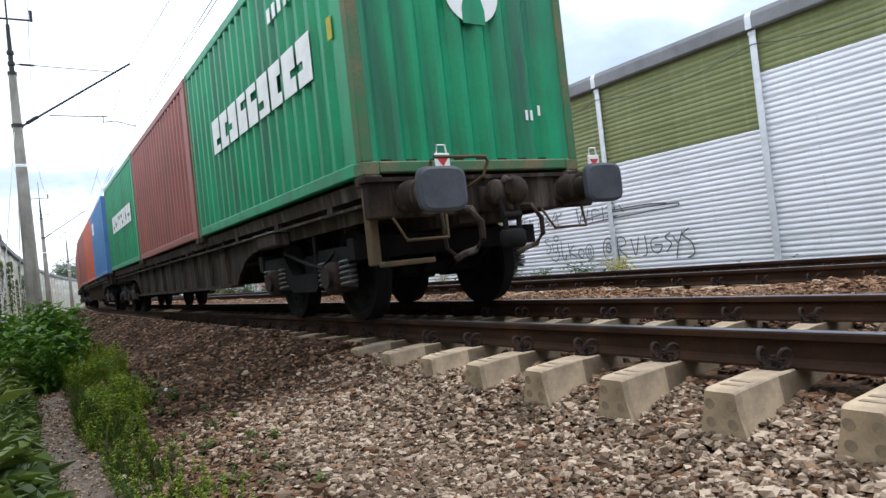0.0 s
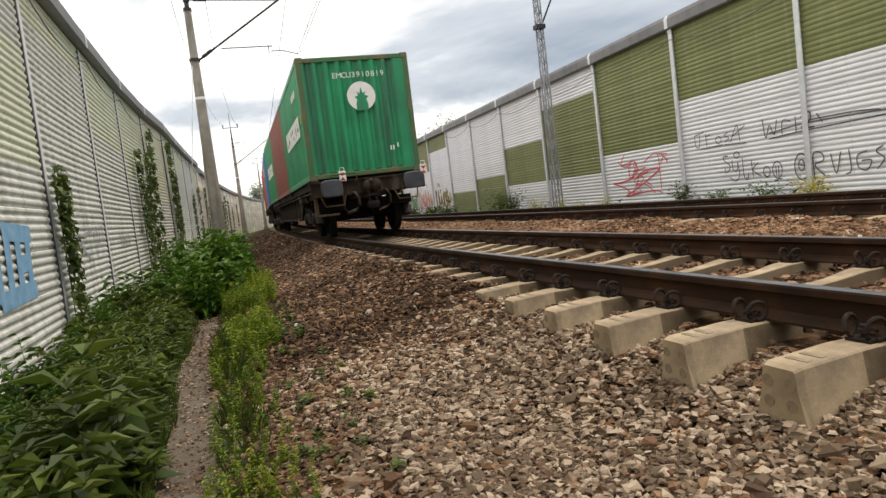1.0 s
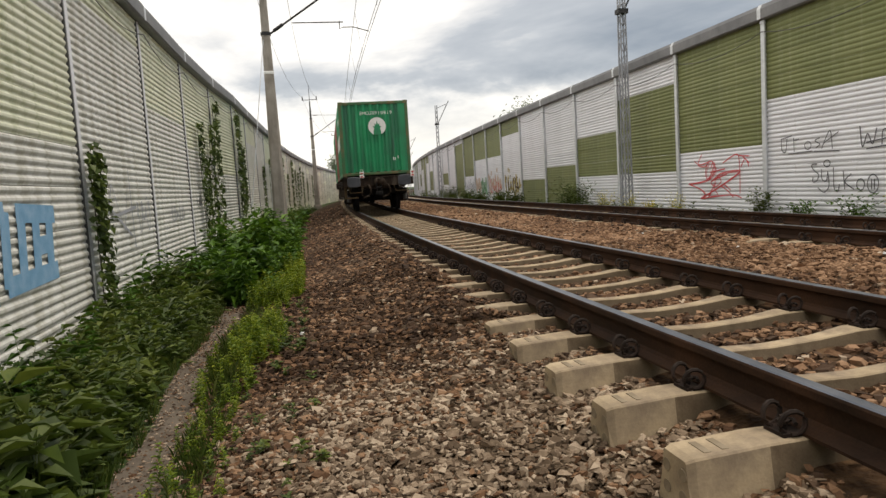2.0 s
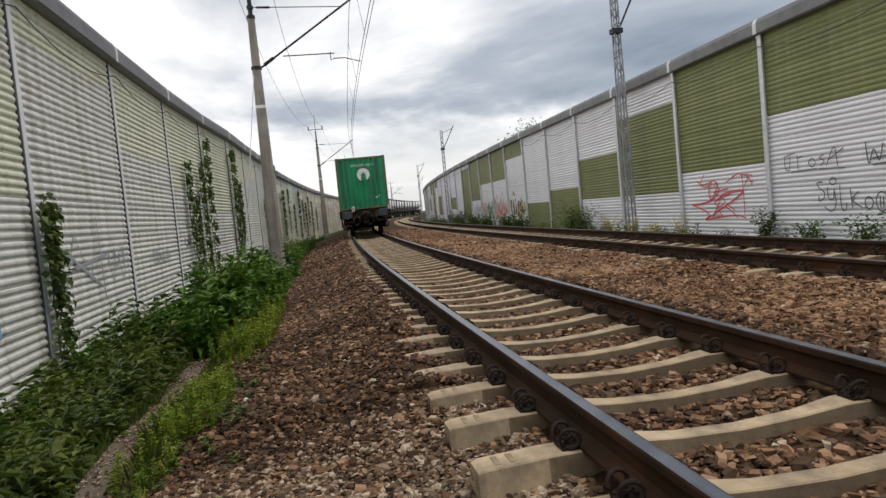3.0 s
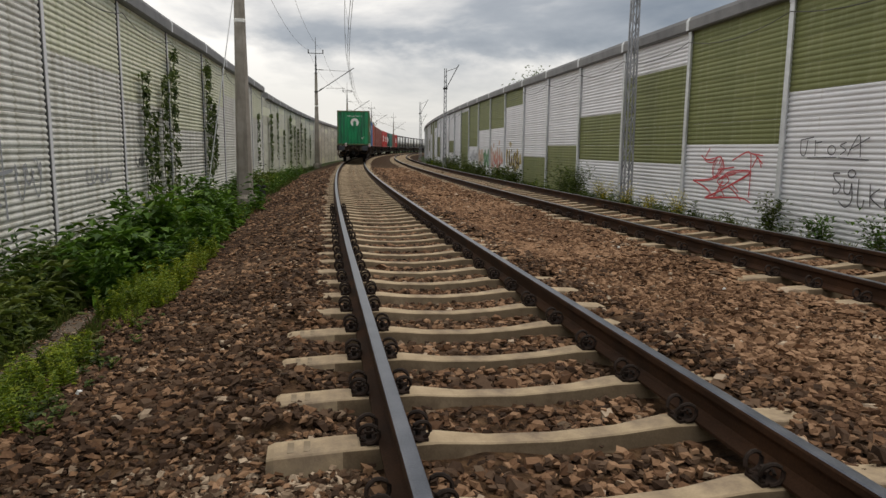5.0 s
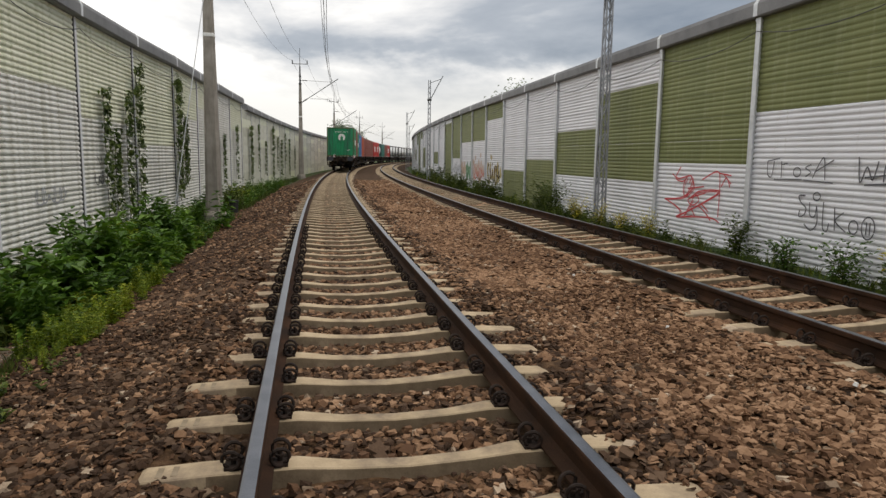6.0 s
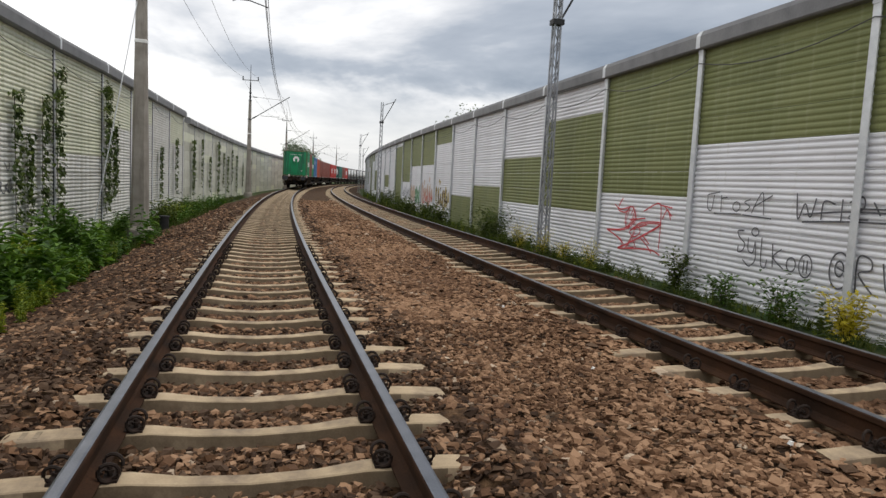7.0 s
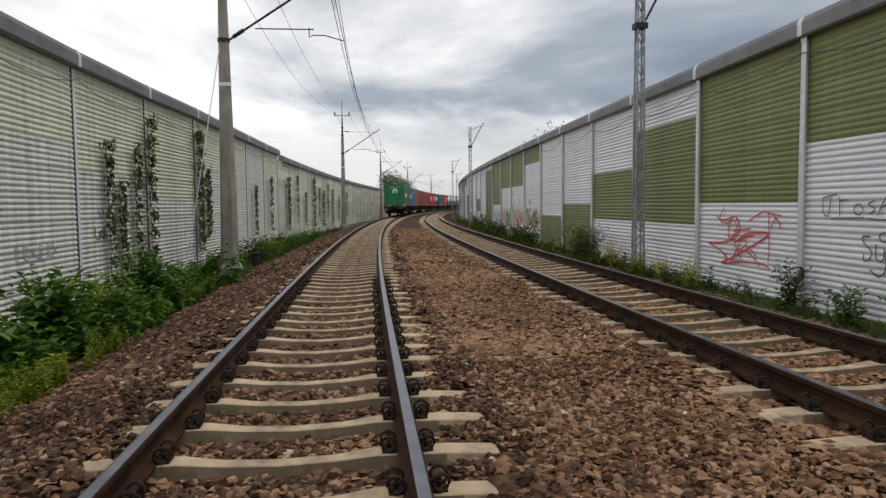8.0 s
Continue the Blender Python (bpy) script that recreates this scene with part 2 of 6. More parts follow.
M_ORANGEBOX = material("orange_red_container_paint", [(0.36, 0.06, 0.025), (0.44, 0.08, 0.03), (0.50, 0.10, 0.04)], 0.5, scale=1.2, grain=30, bump=0.08, dist=0.002)
M_REDBOX = material("bright_red_container_paint", [(0.38, 0.025, 0.02), (0.48, 0.035, 0.03), (0.55, 0.05, 0.04)], 0.5, scale=1.2, grain=30, bump=0.08, dist=0.002)
M_TEALBOX = material("teal_container_paint", [(0.03, 0.13, 0.11), (0.04, 0.17, 0.14), (0.05, 0.20, 0.17)], 0.5, scale=1.2, grain=30, bump=0.08, dist=0.002)
M_TANK = material("white_tank_shell", [(0.62, 0.62, 0.62), (0.72, 0.72, 0.72), (0.80, 0.80, 0.80)], 0.35, scale=2, grain=30, bump=0.03, dist=0.002, dirt=(0.40, 0.37, 0.33), dirt_amount=0.25, dirt_scale=1.5, streak=True)
M_EDGE_RUST = material("rusty_corner_steel", [(0.0504, 0.0612, 0.0288), (0.0936, 0.0648, 0.0360), (0.1440, 0.0828, 0.0468)], 0.8, scale=4, grain=50, bump=0.3, dist=0.003)
M_CORNER = material("green_post_with_rust", [(0.022, 0.15, 0.055), (0.06, 0.13, 0.055), (0.20, 0.125, 0.062)], 0.7, scale=2.5, grain=40, bump=0.2, dist=0.003)
M_WAGON = material("wagon_brown_steel", [(0.0135, 0.0097, 0.0075), (0.0285, 0.0203, 0.0150), (0.0562, 0.0375, 0.0255)], 0.85, 0.1, scale=2.5, grain=50, bump=0.25, dist=0.004, dirt=(0.12, 0.10, 0.08), dirt_amount=0.3, dirt_scale=2, streak=True)
M_BOGIE = material("bogie_grime", [(0.004, 0.004, 0.0045), (0.009, 0.0085, 0.0085), (0.018, 0.016, 0.0145)], 0.85, 0.1, scale=5, grain=60, bump=0.25, dist=0.004)
M_BUFFER = material("buffer_grey_steel", [(0.034, 0.038, 0.046), (0.055, 0.06, 0.072), (0.08, 0.085, 0.098)], 0.7, 0.2, scale=4, grain=60, bump=0.15, dist=0.003)
M_SIGNRED = material("signal_red", [(0.42, 0.02, 0.02), (0.50, 0.03, 0.03), (0.56, 0.04, 0.035)], 0.5, bump=0.0)
M_LEAF_DARK = leaf_material("dark_weed_leaf", [(0.0367, 0.0647, 0.0080), (0.0796, 0.1206, 0.0151), (0.1468, 0.1807, 0.0276)])
M_LEAF_LIGHT = leaf_material("yellow_green_leaf", [(0.0926, 0.1582, 0.0074), (0.1852, 0.2604, 0.0123), (0.3239, 0.3535, 0.0246)])
M_LEAF_MID = leaf_material("mid_green_leaf", [(0.0365, 0.0938, 0.0067), (0.0686, 0.1548, 0.0114), (0.1280, 0.2345, 0.0209)])
M_GRASS = leaf_material("grass_blade", [(0.0355, 0.0662, 0.0076), (0.0712, 0.1104, 0.0148), (0.1422, 0.1491, 0.0337)])
M_FLOWER = leaf_material("yellow_flower", [(0.4950, 0.4180, 0.0200), (0.6050, 0.5170, 0.0400), (0.6600, 0.5720, 0.0800)])
M_IVY = leaf_material("ivy_leaf", [(0.0322, 0.0578, 0.0104), (0.0690, 0.1103, 0.0176), (0.1380, 0.1785, 0.0360)])
M_STEM = material("plant_stem", [(0.05, 0.07, 0.02), (0.08, 0.09, 0.04), (0.11, 0.10, 0.05)], 0.8, bump=0.1)
# pale and greyish: the air haze over distant trees is put into the leaf colour
M_TREE = leaf_material("hazed_tree_leaf", [(0.1820, 0.2210, 0.1620), (0.2600, 0.3120, 0.2228), (0.3510, 0.3900, 0.2970)])
M_BARK = material("bark", [(0.06, 0.05, 0.04), (0.10, 0.085, 0.07), (0.15, 0.13, 0.11)], 0.9, bump=0.4)
M_SPRAY_RED = material("red_spray_paint", [(0.52, 0.05, 0.06), (0.60, 0.07, 0.08), (0.66, 0.12, 0.12)], 0.7, bump=0.0)
M_SPRAY_BLACK = material("black_spray_paint", [(0.0562, 0.0562, 0.0675), (0.1013, 0.1013, 0.1125), (0.1800, 0.1800, 0.1913)], 0.7, bump=0.0)
M_SPRAY_BLUE = material("blue_spray_paint", [(0.14, 0.32, 0.52), (0.20, 0.40, 0.60), (0.30, 0.48, 0.66)], 0.7, bump=0.0)
M_SPRAY_PEACH = material("peach_spray_paint", [(0.50, 0.36, 0.28), (0.60, 0.45, 0.36), (0.68, 0.55, 0.46)], 0.7, scale=3, bump=0.0)
M_SPRAY_OCHRE = material("ochre_spray_paint", [(0.36, 0.27, 0.10), (0.46, 0.36, 0.14), (0.55, 0.46, 0.22)], 0.7, scale=3, bump=0.0)
M_SPRAY_GREEN = material("green_spray_paint", [(0.12, 0.26, 0.14), (0.18, 0.34, 0.20), (0.26, 0.42, 0.28)], 0.7, scale=3, bump=0.0)
M_SPRAY_GREY = material("faded_grey_paint", [(0.30, 0.31, 0.34), (0.36, 0.37, 0.40), (0.42, 0.43, 0.46)], 0.7, bump=0.0)


# ---- mesh helpers ----
class Shape:
    """Collects boxes, tubes and swept profiles into one mesh."""

    def __init__(self):
        self.v, self.f, self.slot, self.round = [], [], [], False

    def add(self, verts, faces, slot=0, m=None):
        k = len(self.v)
        self.v += [tuple(m @ Vector(p)) if m is not None else tuple(p) for p in verts]
        self.f += [tuple(i + k for i in q) for q in faces]
        self.slot += [slot] * len(faces)
        return self

    def box(self, x0, x1, y0, y1, z0, z1, slot=0, m=None, bevel=0.0):
        if bevel:
            b = bevel
            ring = [(x0 + b, y0), (x1 - b, y0), (x1, y0 + b), (x1, y1 - b), (x1 - b, y1), (x0 + b, y1), (x0, y1 - b), (x0, y0 + b)]
            cx, cy = (x0 + x1) / 2, (y0 + y1) / 2
            inner = [(x + (b if x < cx else -b) * 0.7, y + (b if y < cy else -b) * 0.7) for x, y in ring]
            return self.loft([[(x, y, z0) for x, y in inner], [(x, y, z0 + b) for x, y in ring], [(x, y, z1 - b) for x, y in ring], [(x, y, z1) for x, y in inner]], slot, m)
        v = [(x, y, z) for z in (z0, z1) for x, y in ((x0, y0), (x1, y0), (x1, y1), (x0, y1))]
        return self.add(v, [(3, 2, 1, 0), (4, 5, 6, 7), (0, 1, 5, 4), (1, 2, 6, 5), (2, 3, 7, 6), (3, 0, 4, 7)], slot, m)

    def loft(self, rings, slot=0, m=None, closed=True, caps=True):
        n = len(rings[0])
        v = [p for r in rings for p in r]
        f = []
        for a in range(len(rings) - 1):
            for i in range(n if closed else n - 1):
                j = (i + 1) % n
                f.append((a * n + i, a * n + j, (a + 1) * n + j, (a + 1) * n + i))
        if caps and closed:
            f += [tuple(reversed(range(n))), tuple(range((len(rings) - 1) * n, len(rings) * n))]
        return self.add(v, f, slot, m)

    def tube(self, points, r, n=6, slot=0, m=None, r2=None):
        pts = [Vector(p) for p in points]
        self.round = True
        rings = []
        for i, p in enumerate(pts):
            d = (pts[min(i + 1, len(pts) - 1)] - pts[max(i - 1, 0)]).normalized()
            side = d.cross(Vector((0, 0, 1)) if abs(d.z) < 0.9 else Vector((1, 0, 0))).normalized()
            up = side.cross(d)
            rad = r if r2 is None else r + (r2 - r) * i / (len(pts) - 1)
            rings.append([tuple(p + rad * (math.cos(2 * math.pi * k / n) * side + math.sin(2 * math.pi * k / n) * up)) for k in range(n)])
        return self.loft(rings, slot, m)

    def mesh(self, name, *mats):
        me = bpy.data.meshes.new(name)
        me.from_pydata(self.v, [], self.f)
        for mt in mats:
            me.materials.append(mt)
        if len(mats) > 1:
            me.polygons.foreach_set("material_index", self.slot)
        me.update()
        if self.round:
            me.shade_smooth()
            me.set_sharp_from_angle(angle=radians(48))
        return me


def part(name, shape, mats, parent=None, label="", m=None):
    """ONE mesh object, under parent where one is given."""
    mats = mats if isinstance(mats, (tuple, list)) else (mats,)
    me = shape if isinstance(shape, bpy.types.Mesh) else shape.mesh(name, *mats)
    ob = new(name, me)
    if parent is not None:
        ob.parent = parent
    if m is not None:
        ob.matrix_basis = m
    return tagged(ob, label)


def thing(name, label, category, group="", kind="", m=None):
    ob = tagged(new(name), label, category, group, kind)
    ob.empty_display_size = 0.2
    if m is not None:
        ob.matrix_basis = m
    return ob


def stuff_mesh(name, verts, faces, mats, slots=None):
    """A mesh from arrays."""
    me = bpy.data.meshes.new(name)
    me.from_pydata(np.asarray(verts).tolist(), [], faces if isinstance(faces, list) else faces.tolist())
    for mt in mats:
        me.materials.append(mt)
    if slots is not None:
        me.polygons.foreach_set("material_index", slots)
    me.update()
    return me


# ---- ground and ballast ----
SLEEPER_PHASE, PITCH = 5.345, 0.606
SECOND_SHIFT = 0.36
TRACK_TWO = 4.45
PATH_L, PATH_R = -3.66, -3.34
PROFILE = [(-60, -0.95), (-5.6, -0.85), (-4.6, -0.80), (-3.95, -0.74), (-3.45, -0.70), (-3.0, -0.60), (-2.3, -0.45), (-1.7, -0.30), (-1.35, -0.215), (-1.0, -0.235), (-0.6, -0.240), (0.0, -0.262),
           (0.6, -0.240), (1.0, -0.235), (1.35, -0.205), (2.2, -0.215), (3.0, -0.20), (3.5, -0.235), (3.9, -0.242), (4.45, -0.262), (5.0, -0.242), (5.4, -0.235), (5.9, -0.27), (6.6, -0.45), (7.2, -0.52), (8.0, -0.52), (60, -0.6)]


def ground_z(s, o):
    z = np.interp(o, [p[0] for p in PROFILE], [p[1] for p in PROFILE])
    # the shoulder is washed out beside the first sleepers
    dip = np.clip((5.8 - s) / 2.6, 0, 1) * np.clip(1.3 - np.abs(o + 1.65) / 0.7, 0, 1)
    lumps = 0.022 * np.sin(s * 2.1 + 1.3 * np.sin(o * 1.9 + s * 0.7)) * np.clip(np.abs(o) - 0.9, 0, 1)
    edge = np.clip(1 - np.abs(np.abs(o - TRACK_TWO * (o > 2.2)) - 1.25) / 0.35, 0, 1) * ((s > 5.6) | ((o > 0) & (s > 0)))
    heap = 0.035 * edge * ((s > 7.5) & (o < 0)) + 0.040 * edge + 0.04 * edge * np.clip(0.4 + np.sin(s * 1.9 + 2.0 * np.sign(o)) + 0.6 * np.sin(s * 5.3 + o), 0, 1)
    return z - 0.21 * dip + (lumps + heap) * (s < 60)


def build_ground():
    # far ground, to the horizon
    sh = Shape()
    sh.add([(-3000, -3000, -0.98), (3000, -3000, -0.98), (3000, 3000, -0.98), (-3000, 3000, -0.98)], [(0, 1, 2, 3)])
    tagged(part("ground", sh, M_GROUND), "flat grassy ground beyond the noise walls", "ground", kind="structure")
    ss = np.concatenate([np.arange(-14, 0, 1.0), np.arange(0, 24, 0.25), np.arange(24, 60, 1.0), np.arange(60, 420, 4.0)])
    os_ = np.concatenate([np.arange(-6.2, -4.2, 0.3), np.arange(-4.2, -3.0, 0.06), np.arange(-3.0, 3.2, 0.12), np.arange(3.2, 9.6, 0.3)])
    verts, faces = [], []
    for s in ss:
        for o in os_:
            near = 1.0 if s < 40 else 0.3
            wob = 0.035 * near * noise.noise(Vector((s * 1.7, o * 1.7, 0.0))) + 0.02 * near * noise.noise(Vector((s * 6, o * 6, 3.0)))
            verts.append(at(s, o, float(ground_z(s, o)) + wob - 0.02))
    w = len(os_)
    slots = []
    for i in range(len(ss) - 1):
        for j in range(w - 1):
            faces.append((i * w + j, i * w + j + 1, (i + 1) * w + j + 1, (i + 1) * w + j))
            o = os_[j] + 0.06 + 0.10 * noise.noise(Vector((ss[i] * 0.5, 7.0, 1.0)))
            path = PATH_L < o < PATH_R and ss[i] < 34
            slots.append(1 if path else (2 if o < -3.1 or o > 6.9 else 0))
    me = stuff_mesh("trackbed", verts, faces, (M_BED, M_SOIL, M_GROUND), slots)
    me.polygons.foreach_set("use_smooth", [True] * len(faces))
    tagged(new("trackbed", me), "brown crushed-stone ballast bed with a trodden footpath beside it", "trackbed", kind="structure")


build_ground()


def stones(name, label, s0, s1, o0, o1, per_m2, size, seed, coarse=False, path=False):
    """Loose angular ballast stones as one mesh."""
    rng = np.random.default_rng(seed)
    count = int((s1 - s0) * (o1 - o0) * per_m2)
    ico_v, ico_f = octa() if coarse else shard()
    nv, nf = len(ico_v), len(ico_f)
    protos = []
    for _ in range(24):
        # split along a few flat cuts, as crushed rock is
        v = ico_v * np.array([1.15, rng.uniform(0.55, 0.95), rng.uniform(0.30, 0.54)])
        if coarse:
            v = v * rng.uniform(0.75, 1.3, (nv, 1)) * 1.35
        else:
            v[4:, :2] *= rng.uniform(0.45, 0.9)
            v[4:, :2] += rng.uniform(-0.3, 0.3, 2)
            v = (v + rng.uniform(-0.36, 0.36, (nv, 3)) * np.array([1.15, 1.0, 0.65])) * rng.uniform(0.85, 1.15)
        protos.append(v)
    S, O = rng.uniform(s0, s1, count), rng.uniform(o0, o1, count)
    keep = (np.abs(np.abs(O) - 0.7525) > 0.09) & (np.abs(np.abs(O - TRACK_TWO) - 0.7525) > 0.09)
    if not path:
        keep &= ~((O < -3.05) & (rng.random(count) < np.clip((-3.0 - O) / 0.35, 0, 1) * 0.97))
    keep &= ~((O > 6.6) & (rng.random(count) < 0.7))
    # few stones lie on top of the sleepers
    for mid in (0.0, TRACK_TWO):
        k = (S - SLEEPER_PHASE - (SECOND_SHIFT if mid else 0.0) + PITCH / 2) % PITCH - PITCH / 2
        on = (np.abs(O - mid) < 1.31) & (np.abs(k) < 0.12)
        cover = (np.abs(O - mid) > 0.95) & ((S > 5.8) | (O > 0.9)) & (np.sin(S * 1.9 + 2.0 * np.sign(O - mid)) + 0.5 * np.sin(S * 5.3) > np.where((O > 0) & (O < 2) & (S < 7), -0.9, 0.45))
        cover |= (O < -1.12) & (S > 7.5) | (O < -0.95) & (S > 7.6) & (S < 8.4)
        on &= ~(cover & (rng.random(count) < 0.8))
        keep &= ~(on & (rng.random(count) < 0.99))
    S, O = S[keep], O[keep]
    count = len(S)
    r = size * np.exp(rng.normal(0, 0.28, count)) * 0.5
    r = np.where((O < -0.9) & (S < 6), r * 0.85, r)
    z = np.array([ground_z(a, b) for a, b in zip(S, O)]) + rng.uniform(-0.020, 0.018, count)
    ang = S / RADIUS
    P = np.stack([RADIUS - (RADIUS - O) * np.cos(ang), (RADIUS - O) * np.sin(ang), z], -1)
    yaw, tilt, kind = rng.uniform(0, 6.28, count), rng.normal(0, 0.32, count), rng.integers(0, 24, count)
    pv = np.stack(protos)[kind] * r[:, None, None]
    ct, st = np.cos(tilt)[:, None], np.sin(tilt)[:, None]
    y, zz = pv[:, :, 1] * ct - pv[:, :, 2] * st, pv[:, :, 1] * st + pv[:, :, 2] * ct
    cy, sy = np.cos(yaw)[:, None], np.sin(yaw)[:, None]
    V = np.stack([pv[:, :, 0] * cy - y * sy, pv[:, :, 0] * sy + y * cy, zz], -1) + P[:, None, :]
    F = (ico_f[None] + nv * np.arange(count)[:, None, None]).reshape(-1, 3)
    # paler stone by the first sleepers, darker stone on the left shoulder, rusty brown elsewhere
    pick = rng.random(count)
    pale = np.where(O < -0.9, np.clip((5.9 - S) / 2.3, 0.03, 0.86) * np.clip((O + 3.3) / 0.8, 0.2, 1), 0.025)
    dark = np.where(O < -0.8, np.clip((S - 2.8) / 3.8, 0.12, 0.68), np.where(O < 0.8, 0.4, np.where(O < 1.5, 0.5, 0.05))) * (S > 0)
    slot = np.where((pick < pale) | (path & (pick < 0.4)), 1, np.where(pick < pale + (1 - pale) * dark, 2, 0))
    me = stuff_mesh(name, V.reshape(-1, 3), F, (M_STONE, M_STONE_PALE, M_STONE_DARK), np.repeat(slot, nf))
    return tagged(new(name, me), label, "ballast", kind="stuff")


def octa():
    v = np.array([(1, 0, 0), (-1, 0, 0), (0, 1, 0), (0, -1, 0), (0, 0, 1), (0, 0, -1)], float)
    return v, np.array([(0, 2, 4), (2, 1, 4), (1, 3, 4), (3, 0, 4), (2, 0, 5), (1, 2, 5), (3, 1, 5), (0, 3, 5)])


def shard():
    v = np.array([(x, y, z) for z in (-0.8, 0.8) for x, y in ((-0.8, -0.8), (0.8, -0.8), (0.8, 0.8), (-0.8, 0.8))])
    return v, np.array([(0, 2, 1), (0, 3, 2), (4, 5, 6), (4, 6, 7), (0, 1, 5), (0, 5, 4), (1, 2, 6), (1, 6, 5), (2, 3, 7), (2, 7, 6), (3, 0, 4), (3, 4, 7)])


stones("ballast_stones", "loose grey-beige crushed stones on the near shoulder", -1.5, 10.0, -3.45, 3.0, 950, 0.047, 3)
stones("ballast_stones", "small sharp grey-beige stones packed on the near shoulder", 0.2, 5.6, -3.1, -0.85, 2500, 0.038, 8)
stones("ballast_stones", "loose brown crushed stones farther along the track", 10.0, 20.0, -3.45, 3.0, 800, 0.056, 4, True)
stones("ballast_stones", "loose rusty brown crushed stones round the second track", 1.5, 22.0, 3.0, 7.2, 740, 0.052, 5, True)
stones("ballast_stones", "loose rusty brown crushed stones in the distance", 20.0, 46.0, -3.2, 6.4, 190, 0.075, 6, True)
stones("path_pebbles", "small pale pebbles trodden into the footpath", 0.5, 12.0, -3.7, -3.32, 900, 0.017, 7, True, True)


# ---- rails ----
def build_rail(o, s0=-12.0, s1=410.0):
    # flat-bottomed rail: foot, web and head, half profile from the foot up
    half = [(0.075, -0.172), (0.075, -0.160), (0.022, -0.145), (0.0085, -0.130), (0.0085, -0.052), (0.036, -0.040), (0.036, -0.012), (0.031, -0.003), (0.020, 0.0)]
    prof = half + [(-x, z) for x, z in reversed(half)]
    ss = np.concatenate([np.arange(s0, 60, 2.0), np.arange(60, s1, 6.0)])
    sh = Shape()
    n = len(prof)
    verts = [tuple(at(s, o + x, z)) for s in ss for x, z in prof]
    faces, slots = [], []
    for a in range(len(ss) - 1):
        for i in range(n):
            j = (i + 1) % n
            faces.append((a * n + i, a * n + j, (a + 1) * n + j, (a + 1) * n + i))
            slots.append(1 if i in (7, 8, 9) else 0)
    sh.add(verts, faces)
    sh.slot = slots
    ob = part("rail", sh, (M_RAIL, M_HEAD))
    for p in ob.data.polygons:
        p.use_smooth = False
    return ob


for mid, word in ((0.0, "first"), (TRACK_TWO, "second")):
    for side in (-0.7525, 0.7525):
        tagged(build_rail(mid + side), "rust-brown steel rail of the %s track with a worn head" % word, "rail", "rails", kind="structure")


# ---- concrete sleepers with spring clips ----
def sleeper_mesh():
    """Prestressed sleeper: deeper under the rails, dished in the middle, chamfered top edges."""
    xs = [-1.30, -1.27, -0.98, -0.56, -0.32, 0.0, 0.32, 0.56, 0.98, 1.27, 1.30]
    tops = [-0.196, -0.186, -0.172, -0.172, -0.200, -0.212, -0.200, -0.172, -0.172, -0.186, -0.196]
    rings = []
    for x, z in zip(xs, tops):
        wt = 0.080 if abs(x) > 0.95 else 0.068 if abs(x) > 0.45 else 0.050
        wb, zb = (0.122 if abs(x) > 0.95 else 0.110), -0.42
        if abs(x) == 1.30:
            wt -= 0.010
        rings.append([(x, -wb, zb), (x, wb, zb), (x, wt + 0.013, z - 0.075), (x, wt + 0.004, z - 0.007), (x, wt - 0.003, z), (x, -wt + 0.003, z), (x, -wt - 0.004, z - 0.007), (x, -wt - 0.013, z - 0.075)])
    sh = Shape().loft(rings)
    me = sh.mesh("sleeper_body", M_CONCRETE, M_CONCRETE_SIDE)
    # steep inner faces take the darker copy with dust and shade in its colour
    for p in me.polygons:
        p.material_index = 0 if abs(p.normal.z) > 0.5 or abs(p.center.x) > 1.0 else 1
    return me


def clip_mesh():
    """Coiled spring clip with its bolt and ribbed plate."""
    sh = Shape()
    for sgn in (-1, 1):
        loop = [(0.044 * math.cos(a) + 0.014, sgn * (0.046 + 0.020 * math.sin(a * 0.5)), 0.048 + 0.043 * math.sin(a)) for a in np.linspace(-1.2, 4.9, 13)]
        sh.tube(loop, 0.0095, 6)
    sh.tube([(-0.02, -0.03, 0.03), (-0.035, 0.0, 0.034), (-0.02, 0.03, 0.03)], 0.008, 6)
    sh.tube([(0.01, 0, -0.005), (0.01, 0, 0.058)], 0.013, 8)
    sh.tube([(0.01, 0, 0.03), (0.01, 0, 0.042)], 0.024, 6)
    sh.box(-0.045, 0.050, -0.055, 0.055, -0.008, 0.008)
    return sh.mesh("rail_clip", M_CLIP)


